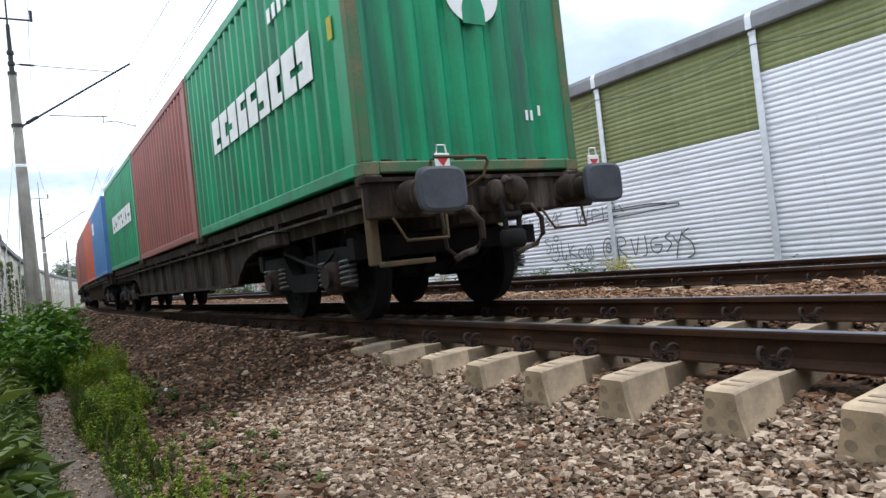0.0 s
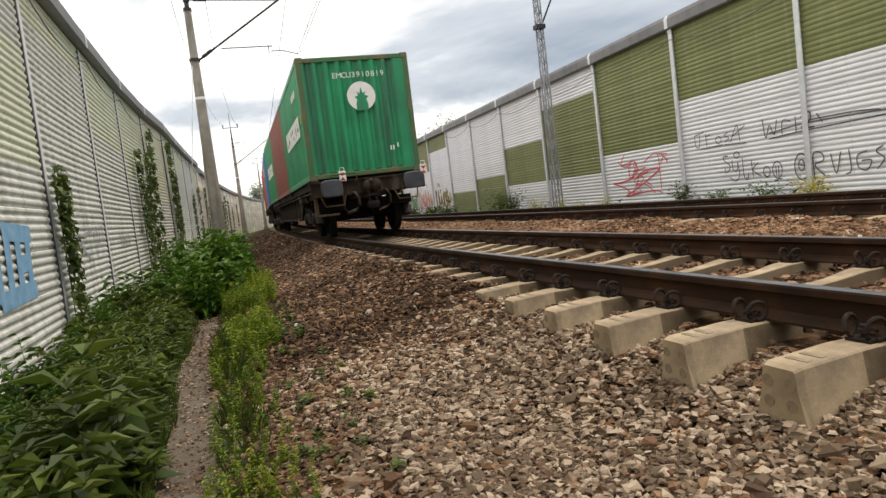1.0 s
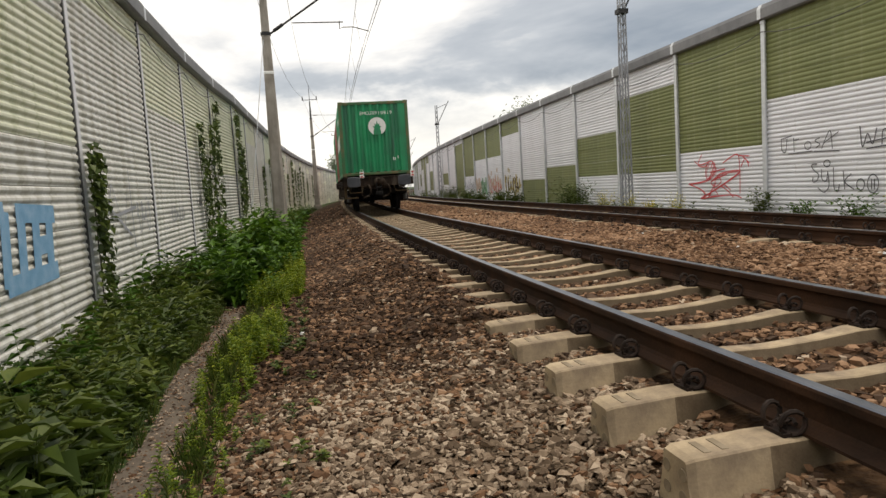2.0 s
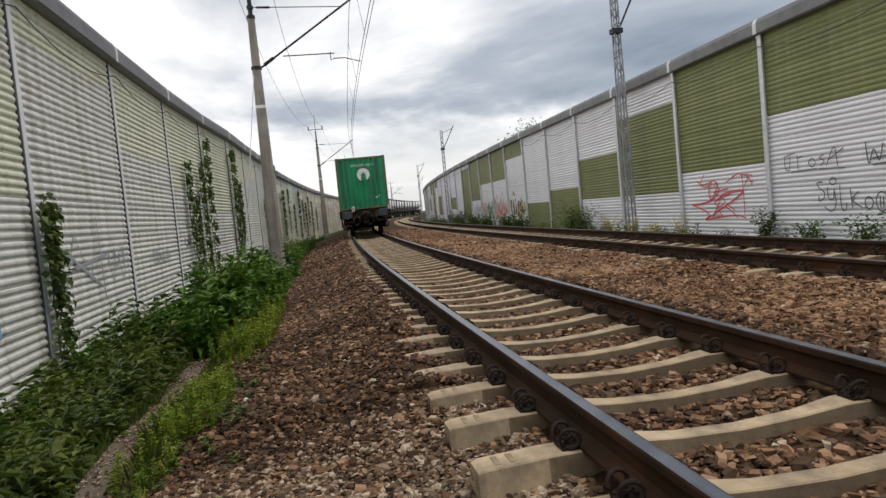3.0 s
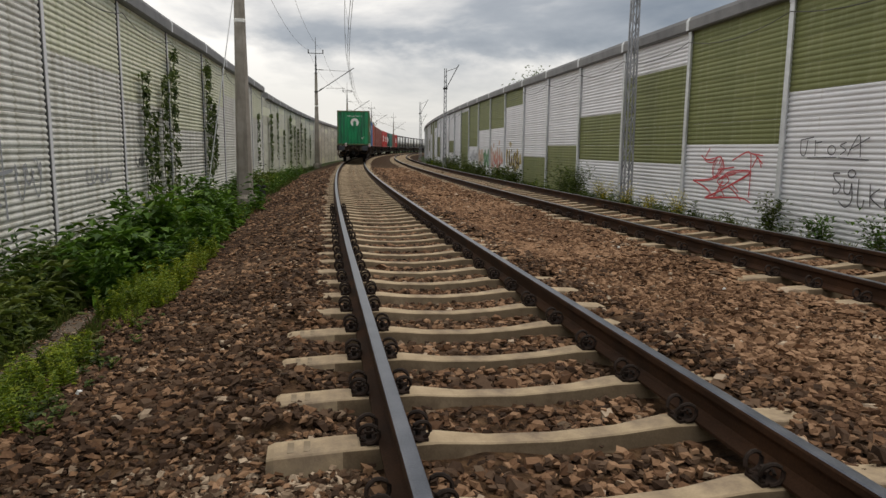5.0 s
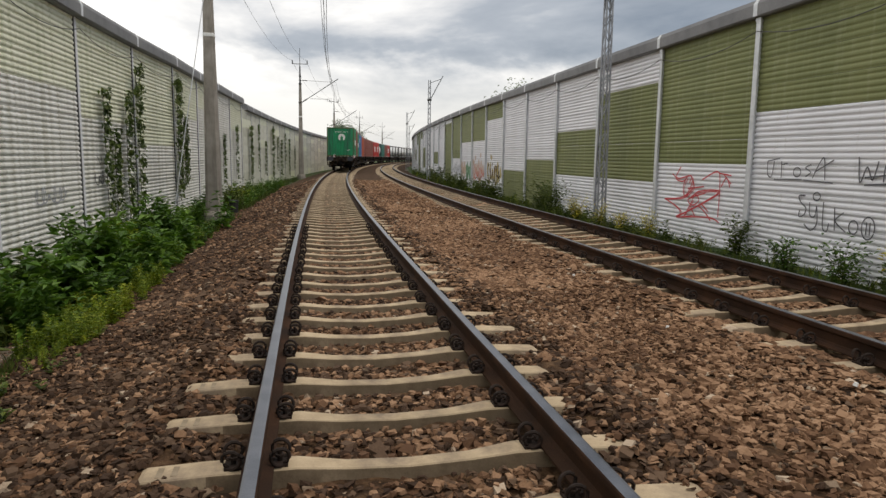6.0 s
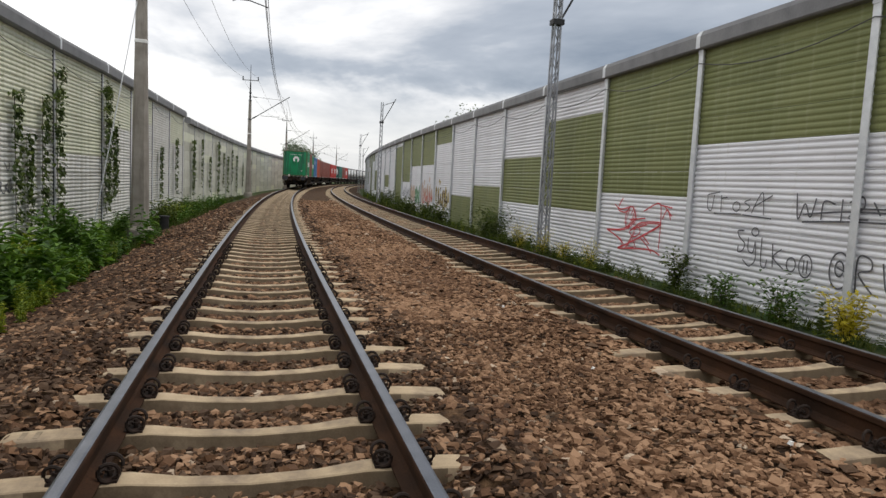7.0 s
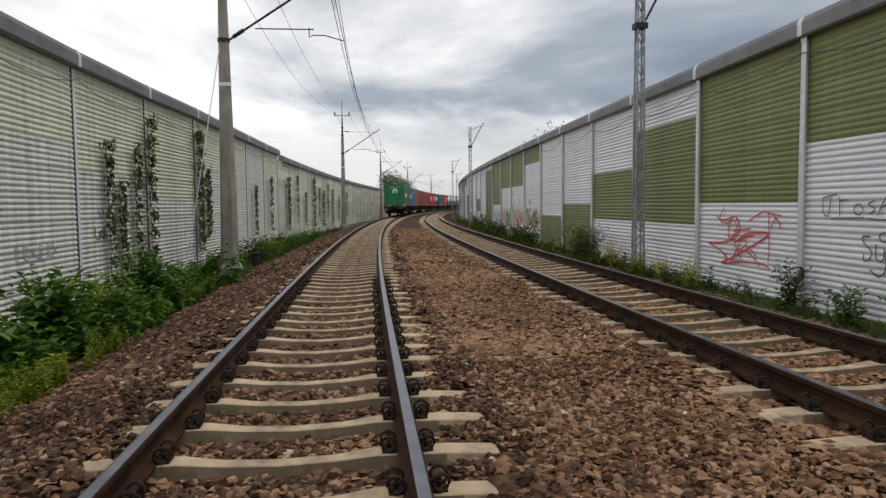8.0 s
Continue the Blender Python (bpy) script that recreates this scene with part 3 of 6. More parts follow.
def build_sleepers():
    body, clip = sleeper_mesh(), clip_mesh()
    mark = Shape().box(-0.014, 0.014, -0.05, 0.05, -0.004, 0.0).mesh("cast_mark", M_MARK)
    dot = Shape().tube([(-0.003, 0, 0), (0.004, 0, 0)], 0.024, 10).mesh("wire_end", M_MARK)
    rng = random.Random(4)
    for mid, lo, hi in ((0.0, -12, 96), (TRACK_TWO, -10, 90)):
        for k in range(lo, hi):
            s = SLEEPER_PHASE + PITCH * k + (SECOND_SHIFT if mid else 0.0)
            jog = pose(rng.uniform(-0.012, 0.012), rng.uniform(-0.012, 0.012), rng.uniform(-0.004, 0.004), 0, rng.uniform(-0.2, 0.2), rng.uniform(-0.5, 0.5))
            top = thing("railway_sleeper", "beige-grey prestressed concrete sleeper set in ballast", "railway sleeper", "sleepers of the %s track" % ("second" if mid else "first"), m=along(s, mid) @ jog)
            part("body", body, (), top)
            if s < 17:
                for x in (-0.7525, 0.7525):
                    for sgn in (-1, 1):
                        part("rail_clip", clip, (), top, "dark coiled spring clip", pose(x + sgn * 0.10, 0, -0.166, 0, 0, 0 if sgn > 0 else 180))
            if s < 9 and mid == 0.0:
                for y in (-0.052, 0.052):
                    for z in (-0.25, -0.33):
                        part("wire_end", dot, (), top, "dark round wire end", pose(-1.300, y, z))
                for x in (-1.20, -1.13):
                    part("cast_mark", mark, (), top, "shallow grey line", pose(x, 0, -0.1805 + (x + 1.20) * 0.05))
        verts, faces = [], []
        src_v, src_f = [tuple(v.co) for v in body.vertices], [tuple(p.vertices) for p in body.polygons]
        for k in range(hi, hi + 460):
            m = along(SLEEPER_PHASE + PITCH * k + (SECOND_SHIFT if mid else 0.0), mid)
            b = len(verts)
            verts += [tuple(m @ Vector(v)) for v in src_v]
            faces += [tuple(i + b for i in f) for f in src_f]
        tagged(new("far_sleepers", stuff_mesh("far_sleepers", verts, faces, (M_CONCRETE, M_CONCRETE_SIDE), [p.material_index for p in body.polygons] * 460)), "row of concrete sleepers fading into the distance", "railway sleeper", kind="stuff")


# ---- noise walls ----
def panel_mesh(name, mat, height=0.5, length=3.90, ribs=5, deep=1.0):
    """One cassette of a noise wall: horizontal round-shouldered ribs, 4 m long, facing -x, 6 cm deep."""
    prof = []
    pitch = height / ribs
    for i in range(ribs):
        z = i * pitch
        prof += [(0.018, z + 0.002), (0.018, z + 0.18 * pitch), (0.002, z + 0.36 * pitch), (-0.004, z + 0.50 * pitch), (-0.003, z + 0.76 * pitch), (0.009, z + 0.93 * pitch)]
    prof += [(0.10, height - 0.001), (0.10, 0.001)]
    sh = Shape()
    sh.loft([[(x * deep if x < 0.05 else x, y, z) for x, z in prof] for y in (-length / 2, length / 2)])
    return sh.mesh(name, mat)


def flat_panel_mesh(name, mat, height=0.5, length=3.90):
    """Smooth cassette of the older wall, with a shallow joint along its foot."""
    prof = [(0.012, 0.002), (0.012, 0.016), (0.0, 0.026), (-0.002, height * 0.5), (0.0, height - 0.012), (0.008, height - 0.002), (0.10, height - 0.001), (0.10, 0.001)]
    return Shape().loft([[(x, y, z) for x, z in prof] for y in (-length / 2, length / 2)]).mesh(name, mat)


def post_mesh(name, mat, z0, z1, wide=0.13):
    """H section standing post with a small cap bracket."""
    sh = Shape()
    sh.box(-0.085, -0.070, -wide / 2, wide / 2, z0, z1)
    sh.box(0.11, 0.125, -wide / 2, wide / 2, z0, z1)
    sh.box(-0.070, 0.11, -0.006, 0.006, z0, z1)
    sh.box(-0.095, -0.085, -wide / 2 - 0.01, wide / 2 + 0.01, z1 - 0.10, z1 + 0.02)
    return sh.mesh(name, mat)


def cap_mesh(name, length=4.04):
    """Folded sheet hood along the top of a wall."""
    prof = [(-0.14, 4.03), (-0.17, 4.06), (-0.17, 4.27), (-0.12, 4.36), (0.0, 4.40), (0.14, 4.38), (0.18, 4.28), (0.18, 4.05), (0.15, 4.03)]
    return Shape().loft([[(x, y, z) for x, z in prof] for y in (-length / 2, length / 2)]).mesh(name, M_CAP)


def right_wall_o(s):
    return float(np.interp(s, [-20, 10.9, 14.7, 18.7, 26.7, 31, 60, 120, 200], [7.7, 7.88, 7.95, 8.03, 8.07, 8.08, 8.1, 8.1, 8.1]))


def left_wall_o(s):
    return float(np.interp(s, [-20, 10, 18, 22, 25.6, 40, 200], [-5.2, -5.2, -5.2, -5.12, -4.96, -4.93, -4.93]))


def slim_post_mesh(name, z0, z1):
    """Narrow post: pale flange with a dark joint beside it."""
    sh = Shape()
    sh.box(-0.022, -0.012, -0.075, 0.03, z0, z1, slot=1)
    sh.box(-0.012, 0.125, -0.006, 0.006, z0, z1)
    sh.box(-0.016, 0.015, 0.030, 0.062, z0, z1)
    sh.box(0.11, 0.125, -0.065, 0.065, z0, z1)
    return sh.mesh(name, M_POST_DARK, M_PANEL_WHITE)


def build_wall(name, label, sign, posts, wall_o, base, colours, post_mat, step=None):
    wall = tagged(thing(name, label, "noise wall", kind="structure"))
    mats = {"w": M_PANEL_WHITE, "g": M_PANEL_GREEN, "p": M_PANEL_PALE, "y": M_PANEL_GREY, "d": M_PANEL_WORN}
    meshes = {k: panel_mesh("noise_panel", mt, deep=0.55 if k == "g" else 1.1) for k, mt in mats.items()}
    meshes["d"] = flat_panel_mesh("noise_panel", M_PANEL_WORN)
    meshes["e"] = flat_panel_mesh("noise_panel", M_PANEL_PALE)
    capm = cap_mesh("wall_cap")
    clasp = Shape()
    clasp.loft([[(x, y, z) for x, z in [(-0.175, 4.05), (-0.178, 4.275), (-0.125, 4.368), (0.0, 4.408), (0.0, 4.398), (-0.12, 4.355), (-0.165, 4.27), (-0.165, 4.05)]] for y in (-0.06, 0.06)])
    claspm = clasp.mesh("cap_clasp", M_GALV)
    pm = post_mesh("wall_post", post_mat, base - 0.3, 4.06) if sign > 0 else slim_post_mesh("wall_post", base - 0.3, 4.06)
    spin = Matrix.Identity(4) if sign > 0 else Matrix.Rotation(math.pi, 4, "Z")
    for i, s in enumerate(posts):
        drop = -0.22 if step and s > step + 1 else 0.0
        m = along(s, wall_o(s), drop) @ spin
        part("wall_post", pm, (), wall, "", m)
        part("cap_clasp", claspm, (), wall, "", m)
        if i + 1 == len(posts):
            break
        p, q = at(s, wall_o(s)), at(posts[i + 1], wall_o(posts[i + 1]))
        drop = -0.22 if step and s > step - 1 else 0.0
        mid = (p + q) / 2 + Vector((0, 0, drop))
        d = q - p
        turn = Matrix.Translation(mid) @ Matrix.Rotation(-math.atan2(d.x, d.y), 4, "Z") @ spin
        row = colours(i, s)
        for k in range(10):
            part("noise_panel", meshes[row[k]], (), wall, "", turn @ pose(0, 0, base + 0.5 * k))
        if step and abs(s - step) < 1:
            # the old wall's hood begins a little past the end of the ribbed wall
            part("wall_cap", cap_mesh("wall_cap", 2.6), (), wall, "", turn @ pose(0, -0.72, 0))
        else:
            part("wall_cap", capm, (), wall, "", turn)
    return wall


RIGHT_POSTS = [14.65 + 3.93 * k for k in range(-7, 46)]
LEFT_POSTS = [13.97 + 3.89 * k for k in range(-8, 44)]
# rows from the foot to the top of each bay, w white, g olive
RIGHT_BAYS = {-3: "wwwwwwwwgg", -2: "wwwwwwgggg", -1: "wwwwwwgggg", 0: "wwwwgggggg", 1: "wwwgggggww", 2: "wwwgggwwww", 3: "ggggwwwwww", 4: "gggwwwwwww", 5: "wwwwwwwwgg", 6: "wwwwwwgggg", 7: "wwwwwwgggg", 8: "wwwwgggggg",
              9: "wggggggggw", 10: "wwwwwwwwww", 11: "wwwggwwwww", 12: "ggwwwwwwww", 13: "wwwwwwwwww", 14: "wwggggwwww", 15: "wwwwwwwwgg", 16: "gggggggggg"}


def right_colours(i, s):
    return RIGHT_BAYS.get(i - 7, ("wwwwwwwggg", "wwwgggwwww", "wwwwwwwwww", "wwgggggggg")[i % 4])


def left_colours(i, s):
    """Pale green above, weathered white below; past the step the smooth panels of an older wall."""
    if s > 40:
        return ("dddddddddd", "ddddddedde", "eedddddddd", "dddddddded")[(i * 5) % 4]
    if s < 9:
        return ("yyyyypppyp", "yyyypppppp")[i % 2]
    return {10: "yyyyyppppp", 11: "yyyyyyyppp", 12: "yyyyyyyypp", 13: "yyyyyyyyyy"}.get(i, ("yyyyyypppp", "yyyyyyyppp", "yyyyyyyyyp")[(i * 5) % 3])


build_wall("wall_right", "corrugated noise wall of white and olive-green panels", 1, RIGHT_POSTS, right_wall_o, -0.73, right_colours, M_GALV)
build_wall("wall_left", "corrugated noise wall of weathered grey-white and pale green panels", -1, LEFT_POSTS, left_wall_o, -0.95, left_colours, M_POST_DARK, step=41.2)


# ---- catenary poles and wires ----
def left_pole(s, o):
    pole = thing("catenary_pole", "tapered grey concrete catenary pole with a black cantilever arm", "catenary pole", "catenary poles", m=along(s, o, 0.0))
    sh = Shape()
    rings = []
    for z in (-1.1, 0.4, 2.0, 3.6, 5.2, 6.8, 7.4):
        w = 0.235 - 0.0155 * (z + 1.1)
        c = w * 0.35
        rings.append([(-w + c, -w, z), (w - c, -w, z), (w, -w + c, z), (w, w - c, z), (w - c, w, z), (-w + c, w, z), (-w, w - c, z), (-w, -w + c, z)])
    sh.loft(rings)
    part("shaft", sh, M_POLE, pole)
    part("foot", Shape().loft([[(r * math.cos(a), r * math.sin(a), z) for a in np.linspace(0, 2 * math.pi, 12, endpoint=False)] for r, z in ((0.36, -1.1), (0.36, -0.40), (0.30, -0.30))]), M_POLE, pole)
    band = Shape()
    band.box(-0.154, 0.154, -0.154, 0.154, 4.56, 4.72, bevel=0.045)
    part("painted_band", band, M_WHITEPAINT, pole, "white painted band")
    top = Shape()
    top.tube([(0, 0, 7.3), (0, 0, 8.9)], 0.075, 10, r2=0.055)
    top.tube([(0, 0, 8.8), (0, 0, 10.4)], 0.03, 8, r2=0.018)
    part("mast_tip", top, M_BLACK, pole, "black steel tube")
    for z, r in ((7.42, 0.13), (7.72, 0.10), (8.05, 0.10), (5.85, 0.165)):
        part("clamp", Shape().tube([(0, 0, z - 0.05), (0, 0, z + 0.05)], r, 10), M_BLACK, pole)
    arm = Shape()
    arm.tube([(0.08, 0, 5.82), (3.25, 0, 7.92)], 0.032, 8)
    arm.tube([(0.25, 0, 5.94), (0.55, 0, 6.14)], 0.055, 8)
    part("cantilever", arm, M_BLACK, pole, "black diagonal tube")
    stay = Shape().tube([(0.08, 0, 7.72), (2.85, 0, 7.62)], 0.014, 6)
    stay.tube([(0.2, 0, 7.715), (0.6, 0, 7.70)], 0.035, 8)
    part("top_stay", stay, M_BLACK, pole)
    reg = Shape()
    reg.tube([(0.85, 0, 6.18), (2.45, 0, 6.18)], 0.018, 6)
    reg.tube([(2.32, 0, 6.22), (2.32, 0, 5.96), (2.42, 0, 6.02), (2.75, 0, 6.02), (3.25, 0, 5.88)], 0.016, 6)
    part("registration_arm", reg, M_BLACK, pole)
    cross = Shape()
    cross.tube([(-0.65, 0, 9.08), (0.65, 0, 9.08)], 0.03, 6)
    for x in (-0.62, 0.62):
        cross.tube([(x, 0, 9.05), (x, 0, 9.38)], 0.045, 8)
    part("crossarm", cross, M_BLACK, pole, "black crossarm with insulators")
    return pole


def lattice_pole(s, o):
    pole = thing("lattice_mast", "galvanised steel lattice mast standing before the noise wall", "lattice mast", "lattice masts", m=along(s, o, 0.0))
    w0, w1, h = 0.115, 0.07, 8.2 if s < 30 else 7.3
    for x in (-1, 1):
        for y in (-1, 1):
            part("leg", Shape().tube([(x * w0, y * w0, -0.6), (x * w1, y * w1, h)], 0.028, 5), M_MAST, pole)
    lace = Shape()
    k = 0
    z = -0.3
    while z < h - 0.4:
        a, b = w0 + (w1 - w0) * (z + 0.6) / (h + 0.6), w0 + (w1 - w0) * (z + 1.0) / (h + 0.6)
        f = 1 if k % 2 else -1
        for sx, sy, tx, ty in ((-f, -1, f, -1), (-f, 1, f, 1), (-1, -f, -1, f), (1, -f, 1, f)):
            lace.tube([(sx * a, sy * a, z), (tx * b, ty * b, z + 0.4)], 0.014, 4)
        z, k = z + 0.4, k + 1
    part("lacing", lace, M_MAST, pole)
    part("foot", Shape().box(-0.24, 0.24, -0.24, 0.24, -0.75, -0.42, bevel=0.03), M_POLE, pole, "concrete foot")
    arm = Shape().tube([(0.05, 0, 5.75), (1.05, 0.0, 7.62)], 0.03, 8)
    arm.tube([(0.0, 0, h - 0.25), (0.95, 0, min(7.45, h + 0.1))], 0.022, 6)
    part("bracket", arm, M_BLACK, pole, "dark diagonal bracket")
    part("clamp", Shape().box(-0.16, 0.16, -0.14, 0.14, 5.70, 5.84), M_BLACK, pole)
    return pole


LEFT_POLES = [23.15, 63.1, 103.5, 144.0, 184.5]
RIGHT_POLES = [20.75, 56.4, 96.0, 136.0]
for s in LEFT_POLES:
    left_pole(s, -3.41)
for s in RIGHT_POLES:
    lattice_pole(s, 7.44 if s < 30 else 7.1)


def wire(name, label, o, za, sag, r=0.009, n=14):
    pts = []
    spans = [-17.0] + LEFT_POLES
    for a, b in zip(spans, spans[1:]):
        for k in range(n):
            u = k / n
            pts.append(at(a + (b - a) * u, o, za - sag * 4 * u * (1 - u)))
    tagged(part(name, Shape().tube(pts, r, 4), M_WIRE), label, "overhead wire", "overhead wires")


wire("contact_wire", "thin dark contact wire over the track", -0.22, 5.84, 0.02)
wire("contact_wire", "thin dark contact wire over the track", -0.14, 5.84, 0.02)
wire("messenger_wire", "thin dark messenger wire hung over the track", -0.35, 7.60, 1.05)
wire("feeder_wire", "thin dark feeder wire on the crossarms", -2.85, 9.35, 0.9)
wire("feeder_wire", "thin dark feeder wire on the crossarms", -4.05, 9.35, 0.9)
for a, b in zip([-17.0] + LEFT_POLES, LEFT_POLES):
    for u in (0.08, 0.2, 0.35, 0.5, 0.65, 0.8, 0.92):
        s = a + (b - a) * u
        tagged(part("dropper_wire", Shape().tube([at(s, -0.18, 5.83), at(s, -0.35, 7.60 - 1.05 * 4 * u * (1 - u))], 0.005, 4), M_WIRE), "thin vertical dropper between two wires", "overhead wire", "droppers")


# ---- the train ----
REAR_START, SPEED = 4.83, 10.0
FLOOR, BOX_L, BOX_W, BOX_H = 1.28, 6.058, 2.438, 2.591
WAGON_L, FRAME_HALF = 19.74, 9.25


def corrugated(length, height, pitch, depth, margin):
    """A wall in the x-z plane facing -y, with trapezoid folds along x."""
    xs = [(-length / 2, 0.0)]
    x = -length / 2 + margin
    while x + pitch < length / 2 - margin + 0.02:
        xs += [(x, 0.0), (x + 0.26 * pitch, depth), (x + 0.50 * pitch, depth), (x + 0.76 * pitch, 0.0)]
        x += pitch
    xs.append((length / 2, 0.0))
    sh = Shape()
    ring = [(a, b) for a, b in xs] + [(length / 2, depth + 0.02), (-length / 2, depth + 0.02)]
    return sh.loft([[(a, b, z) for a, b in ring] for z in (0.0, height)])


def box_meshes(paint):
    d = {}
    d["side_wall"] = corrugated(BOX_L - 0.24, BOX_H - 0.22, 0.278, 0.046, 0.10).mesh("side_wall", paint)
    d["end_wall"] = corrugated(BOX_W - 0.20, BOX_H - 0.22, 0.25, 0.058, 0.06).mesh("end_wall", paint)
    sh = Shape().box(-BOX_W / 2 + 0.03, BOX_W / 2 - 0.03, -BOX_L / 2 + 0.05, BOX_L / 2 - 0.05, BOX_H - 0.05, BOX_H - 0.02)
    d["roof"] = sh.mesh("roof", paint)
    d["floor"] = Shape().box(-BOX_W / 2 + 0.04, BOX_W / 2 - 0.04, -BOX_L / 2 + 0.05, BOX_L / 2 - 0.05, 0.06, 0.14).mesh("floor_pan", M_WAGON)
    d["corner_post"] = Shape().box(-0.055, 0.055, -0.06, 0.06, 0.11, BOX_H - 0.11, bevel=0.012).mesh("corner_post", M_CORNER if paint is M_GREENBOX else paint)
    d["long_rail"] = Shape().box(-0.045, 0.045, -BOX_L / 2 + 0.16, BOX_L / 2 - 0.16, -0.06, 0.06, bevel=0.012).mesh("long_rail", paint)
    d["sill_rail"] = Shape().box(-BOX_W / 2 + 0.16, BOX_W / 2 - 0.16, -0.040, 0.040, -0.050, 0.050, bevel=0.012).mesh("end_rail", M_CORNER if paint is M_GREENBOX else paint)
    d["corner_casting"] = Shape().box(-0.081, 0.081, -0.089, 0.089, -0.059, 0.059, bevel=0.012).mesh("corner_casting", M_CORNER if paint is M_GREENBOX else paint)
    d["paint"] = paint
    return d


def name_block(i, w, height):
    """One white block of a painted name, notched from one side, 4 mm off the steel."""
    lo, hi, cut = [(0.20, 0.40, 0.50), (0.58, 0.80, 0.42), (0.34, 0.52, 0.60), (0.26, 0.66, 0.66)][(i * 3 + i // 4) % 4]
    ring = [(0, 0), (w, 0), (w, height * lo), (w * cut, height * lo), (w * cut, height * hi), (w, height * hi), (w, height), (0, height)]
    if i % 3 == 2:
        ring = [(w - x, z) for x, z in reversed(ring)]
    return Shape().loft([[(x, y, z) for x, z in ring] for y in (-0.004, 0.0)])


def shipping_container(d, label, side_name=None, side_label="", rear=False):
    box = thing("shipping_container", label, "container", "containers on the train")
    hw, hl = BOX_W / 2, BOX_L / 2
    for sx, rz in ((-1, -90), (1, 90)):
        part("side_wall", d["side_wall"], (), box, "", pose(sx * (hw - 0.012), 0, 0.11, 0, 0, rz))
    for sy, rz in ((-1, 0), (1, 180)):
        part("end_wall", d["end_wall"], (), box, "", pose(0, sy * (hl - 0.015), 0.11, 0, 0, rz))
    part("roof", d["roof"], (), box)
    part("floor_pan", d["floor"], (), box)
    for sx in (-1, 1):
        for sy in (-1, 1):
            part("corner_post", d["corner_post"], (), box, "", pose(sx * (hw - 0.055), sy * (hl - 0.06), 0))
            for z in (0.059, BOX_H - 0.059):
                part("corner_casting", d["corner_casting"], (), box, "", pose(sx * (hw - 0.08), sy * (hl - 0.088), z))
        for z in (0.07, BOX_H - 0.06):
            part("long_rail", d["long_rail"], (), box, "", pose(sx * (hw - 0.046), 0, z))
    for sy in (-1, 1):
        for z in (0.068, BOX_H - 0.065):
            part("end_rail", d["sill_rail"], (), box, "", pose(0, sy * (hl - 0.046), z))
    if side_name:
        count, width, height, x, z = side_name
        for sx, rz in ((-1, -90), (1, 90)):
            for i in range(count):
                along_x = -width / 2 + i * width / count
                part("name_block", name_block(i, width / count * 0.84, height), M_WHITEPAINT, box, side_label, pose(sx * (hw + 0.001), sx * -x, z, 0, 0, rz) @ pose(along_x, 0, 0))
    if rear:
        yf = -hl + 0.008
        disc = Shape()
        disc.tube([(0, 0, 0), (0, -0.004, 0)], 0.31, 40)
        part("emblem", disc, M_WHITEPAINT, box, "round white emblem", pose(0.10, yf, 1.71))
        star = [(0, 0.20), (0.035, 0.07), (0.10, 0.11), (0.07, 0.03), (0.15, 0.0), (0.10, -0.06), (0.13, -0.16), (0.13, -0.30), (-0.13, -0.30), (-0.13, -0.16), (-0.10, -0.06), (-0.15, 0.0), (-0.07, 0.03), (-0.10, 0.11), (-0.035, 0.07)]
        cut = Shape().add([(x, 0, z) for x, z in star] + [(0, 0, -0.1)], [(i, (i + 1) % 15, 15) for i in range(15)])
        part("emblem_cutout", cut, d["paint"], box, "green star-shaped middle of the emblem", pose(0.10, yf - 0.007, 1.70))
        for k, sign in enumerate("EMCU3910819"):
            txt = bpy.data.curves.new("number", "FONT")
            txt.body, txt.size, txt.align_x = sign, 0.165, "CENTER"
            tmp = new("painted_digit", txt)
            me = bpy.data.meshes.new_from_object(tmp.evaluated_get(bpy.context.evaluated_depsgraph_get()))
            bpy.data.objects.remove(tmp)
            me.materials.clear()
            me.materials.append(M_WHITEPAINT)
            part("painted_digit", me, (), box, "white stencilled character", pose(0.085 + (k - 5) * 0.105, yf - 0.004, 2.12, 90))
        for x, z, w, h in ((0.60, 0.50, 0.03, 0.10), (0.66, 0.50, 0.03, 0.10), (0.76, 0.55, 0.03, 0.10)):
            part("small_mark", Shape().box(x, x + w, -0.004, 0, z, z + h), M_WHITEPAINT, box, "small white mark", pose(0, yf, 0))
        part("warning_plate", Shape().box(-hw - 0.006, -hw + 0.001, -2.72, -2.62, 1.26, 1.46), M_FLOWER, box, "small yellow plate")
        for k, (y, wide) in enumerate(((-2.05, 0.10), (-1.88, 0.10), (-1.71, 0.07), (-1.55, 0.10), (-1.38, 0.10), (-1.21, 0.10))):
            part("painted_mark", Shape().box(-hw - 0.004, -hw + 0.001, y, y + wide, 1.95, 2.10), M_WHITEPAINT, box, "white painted mark")
    return box


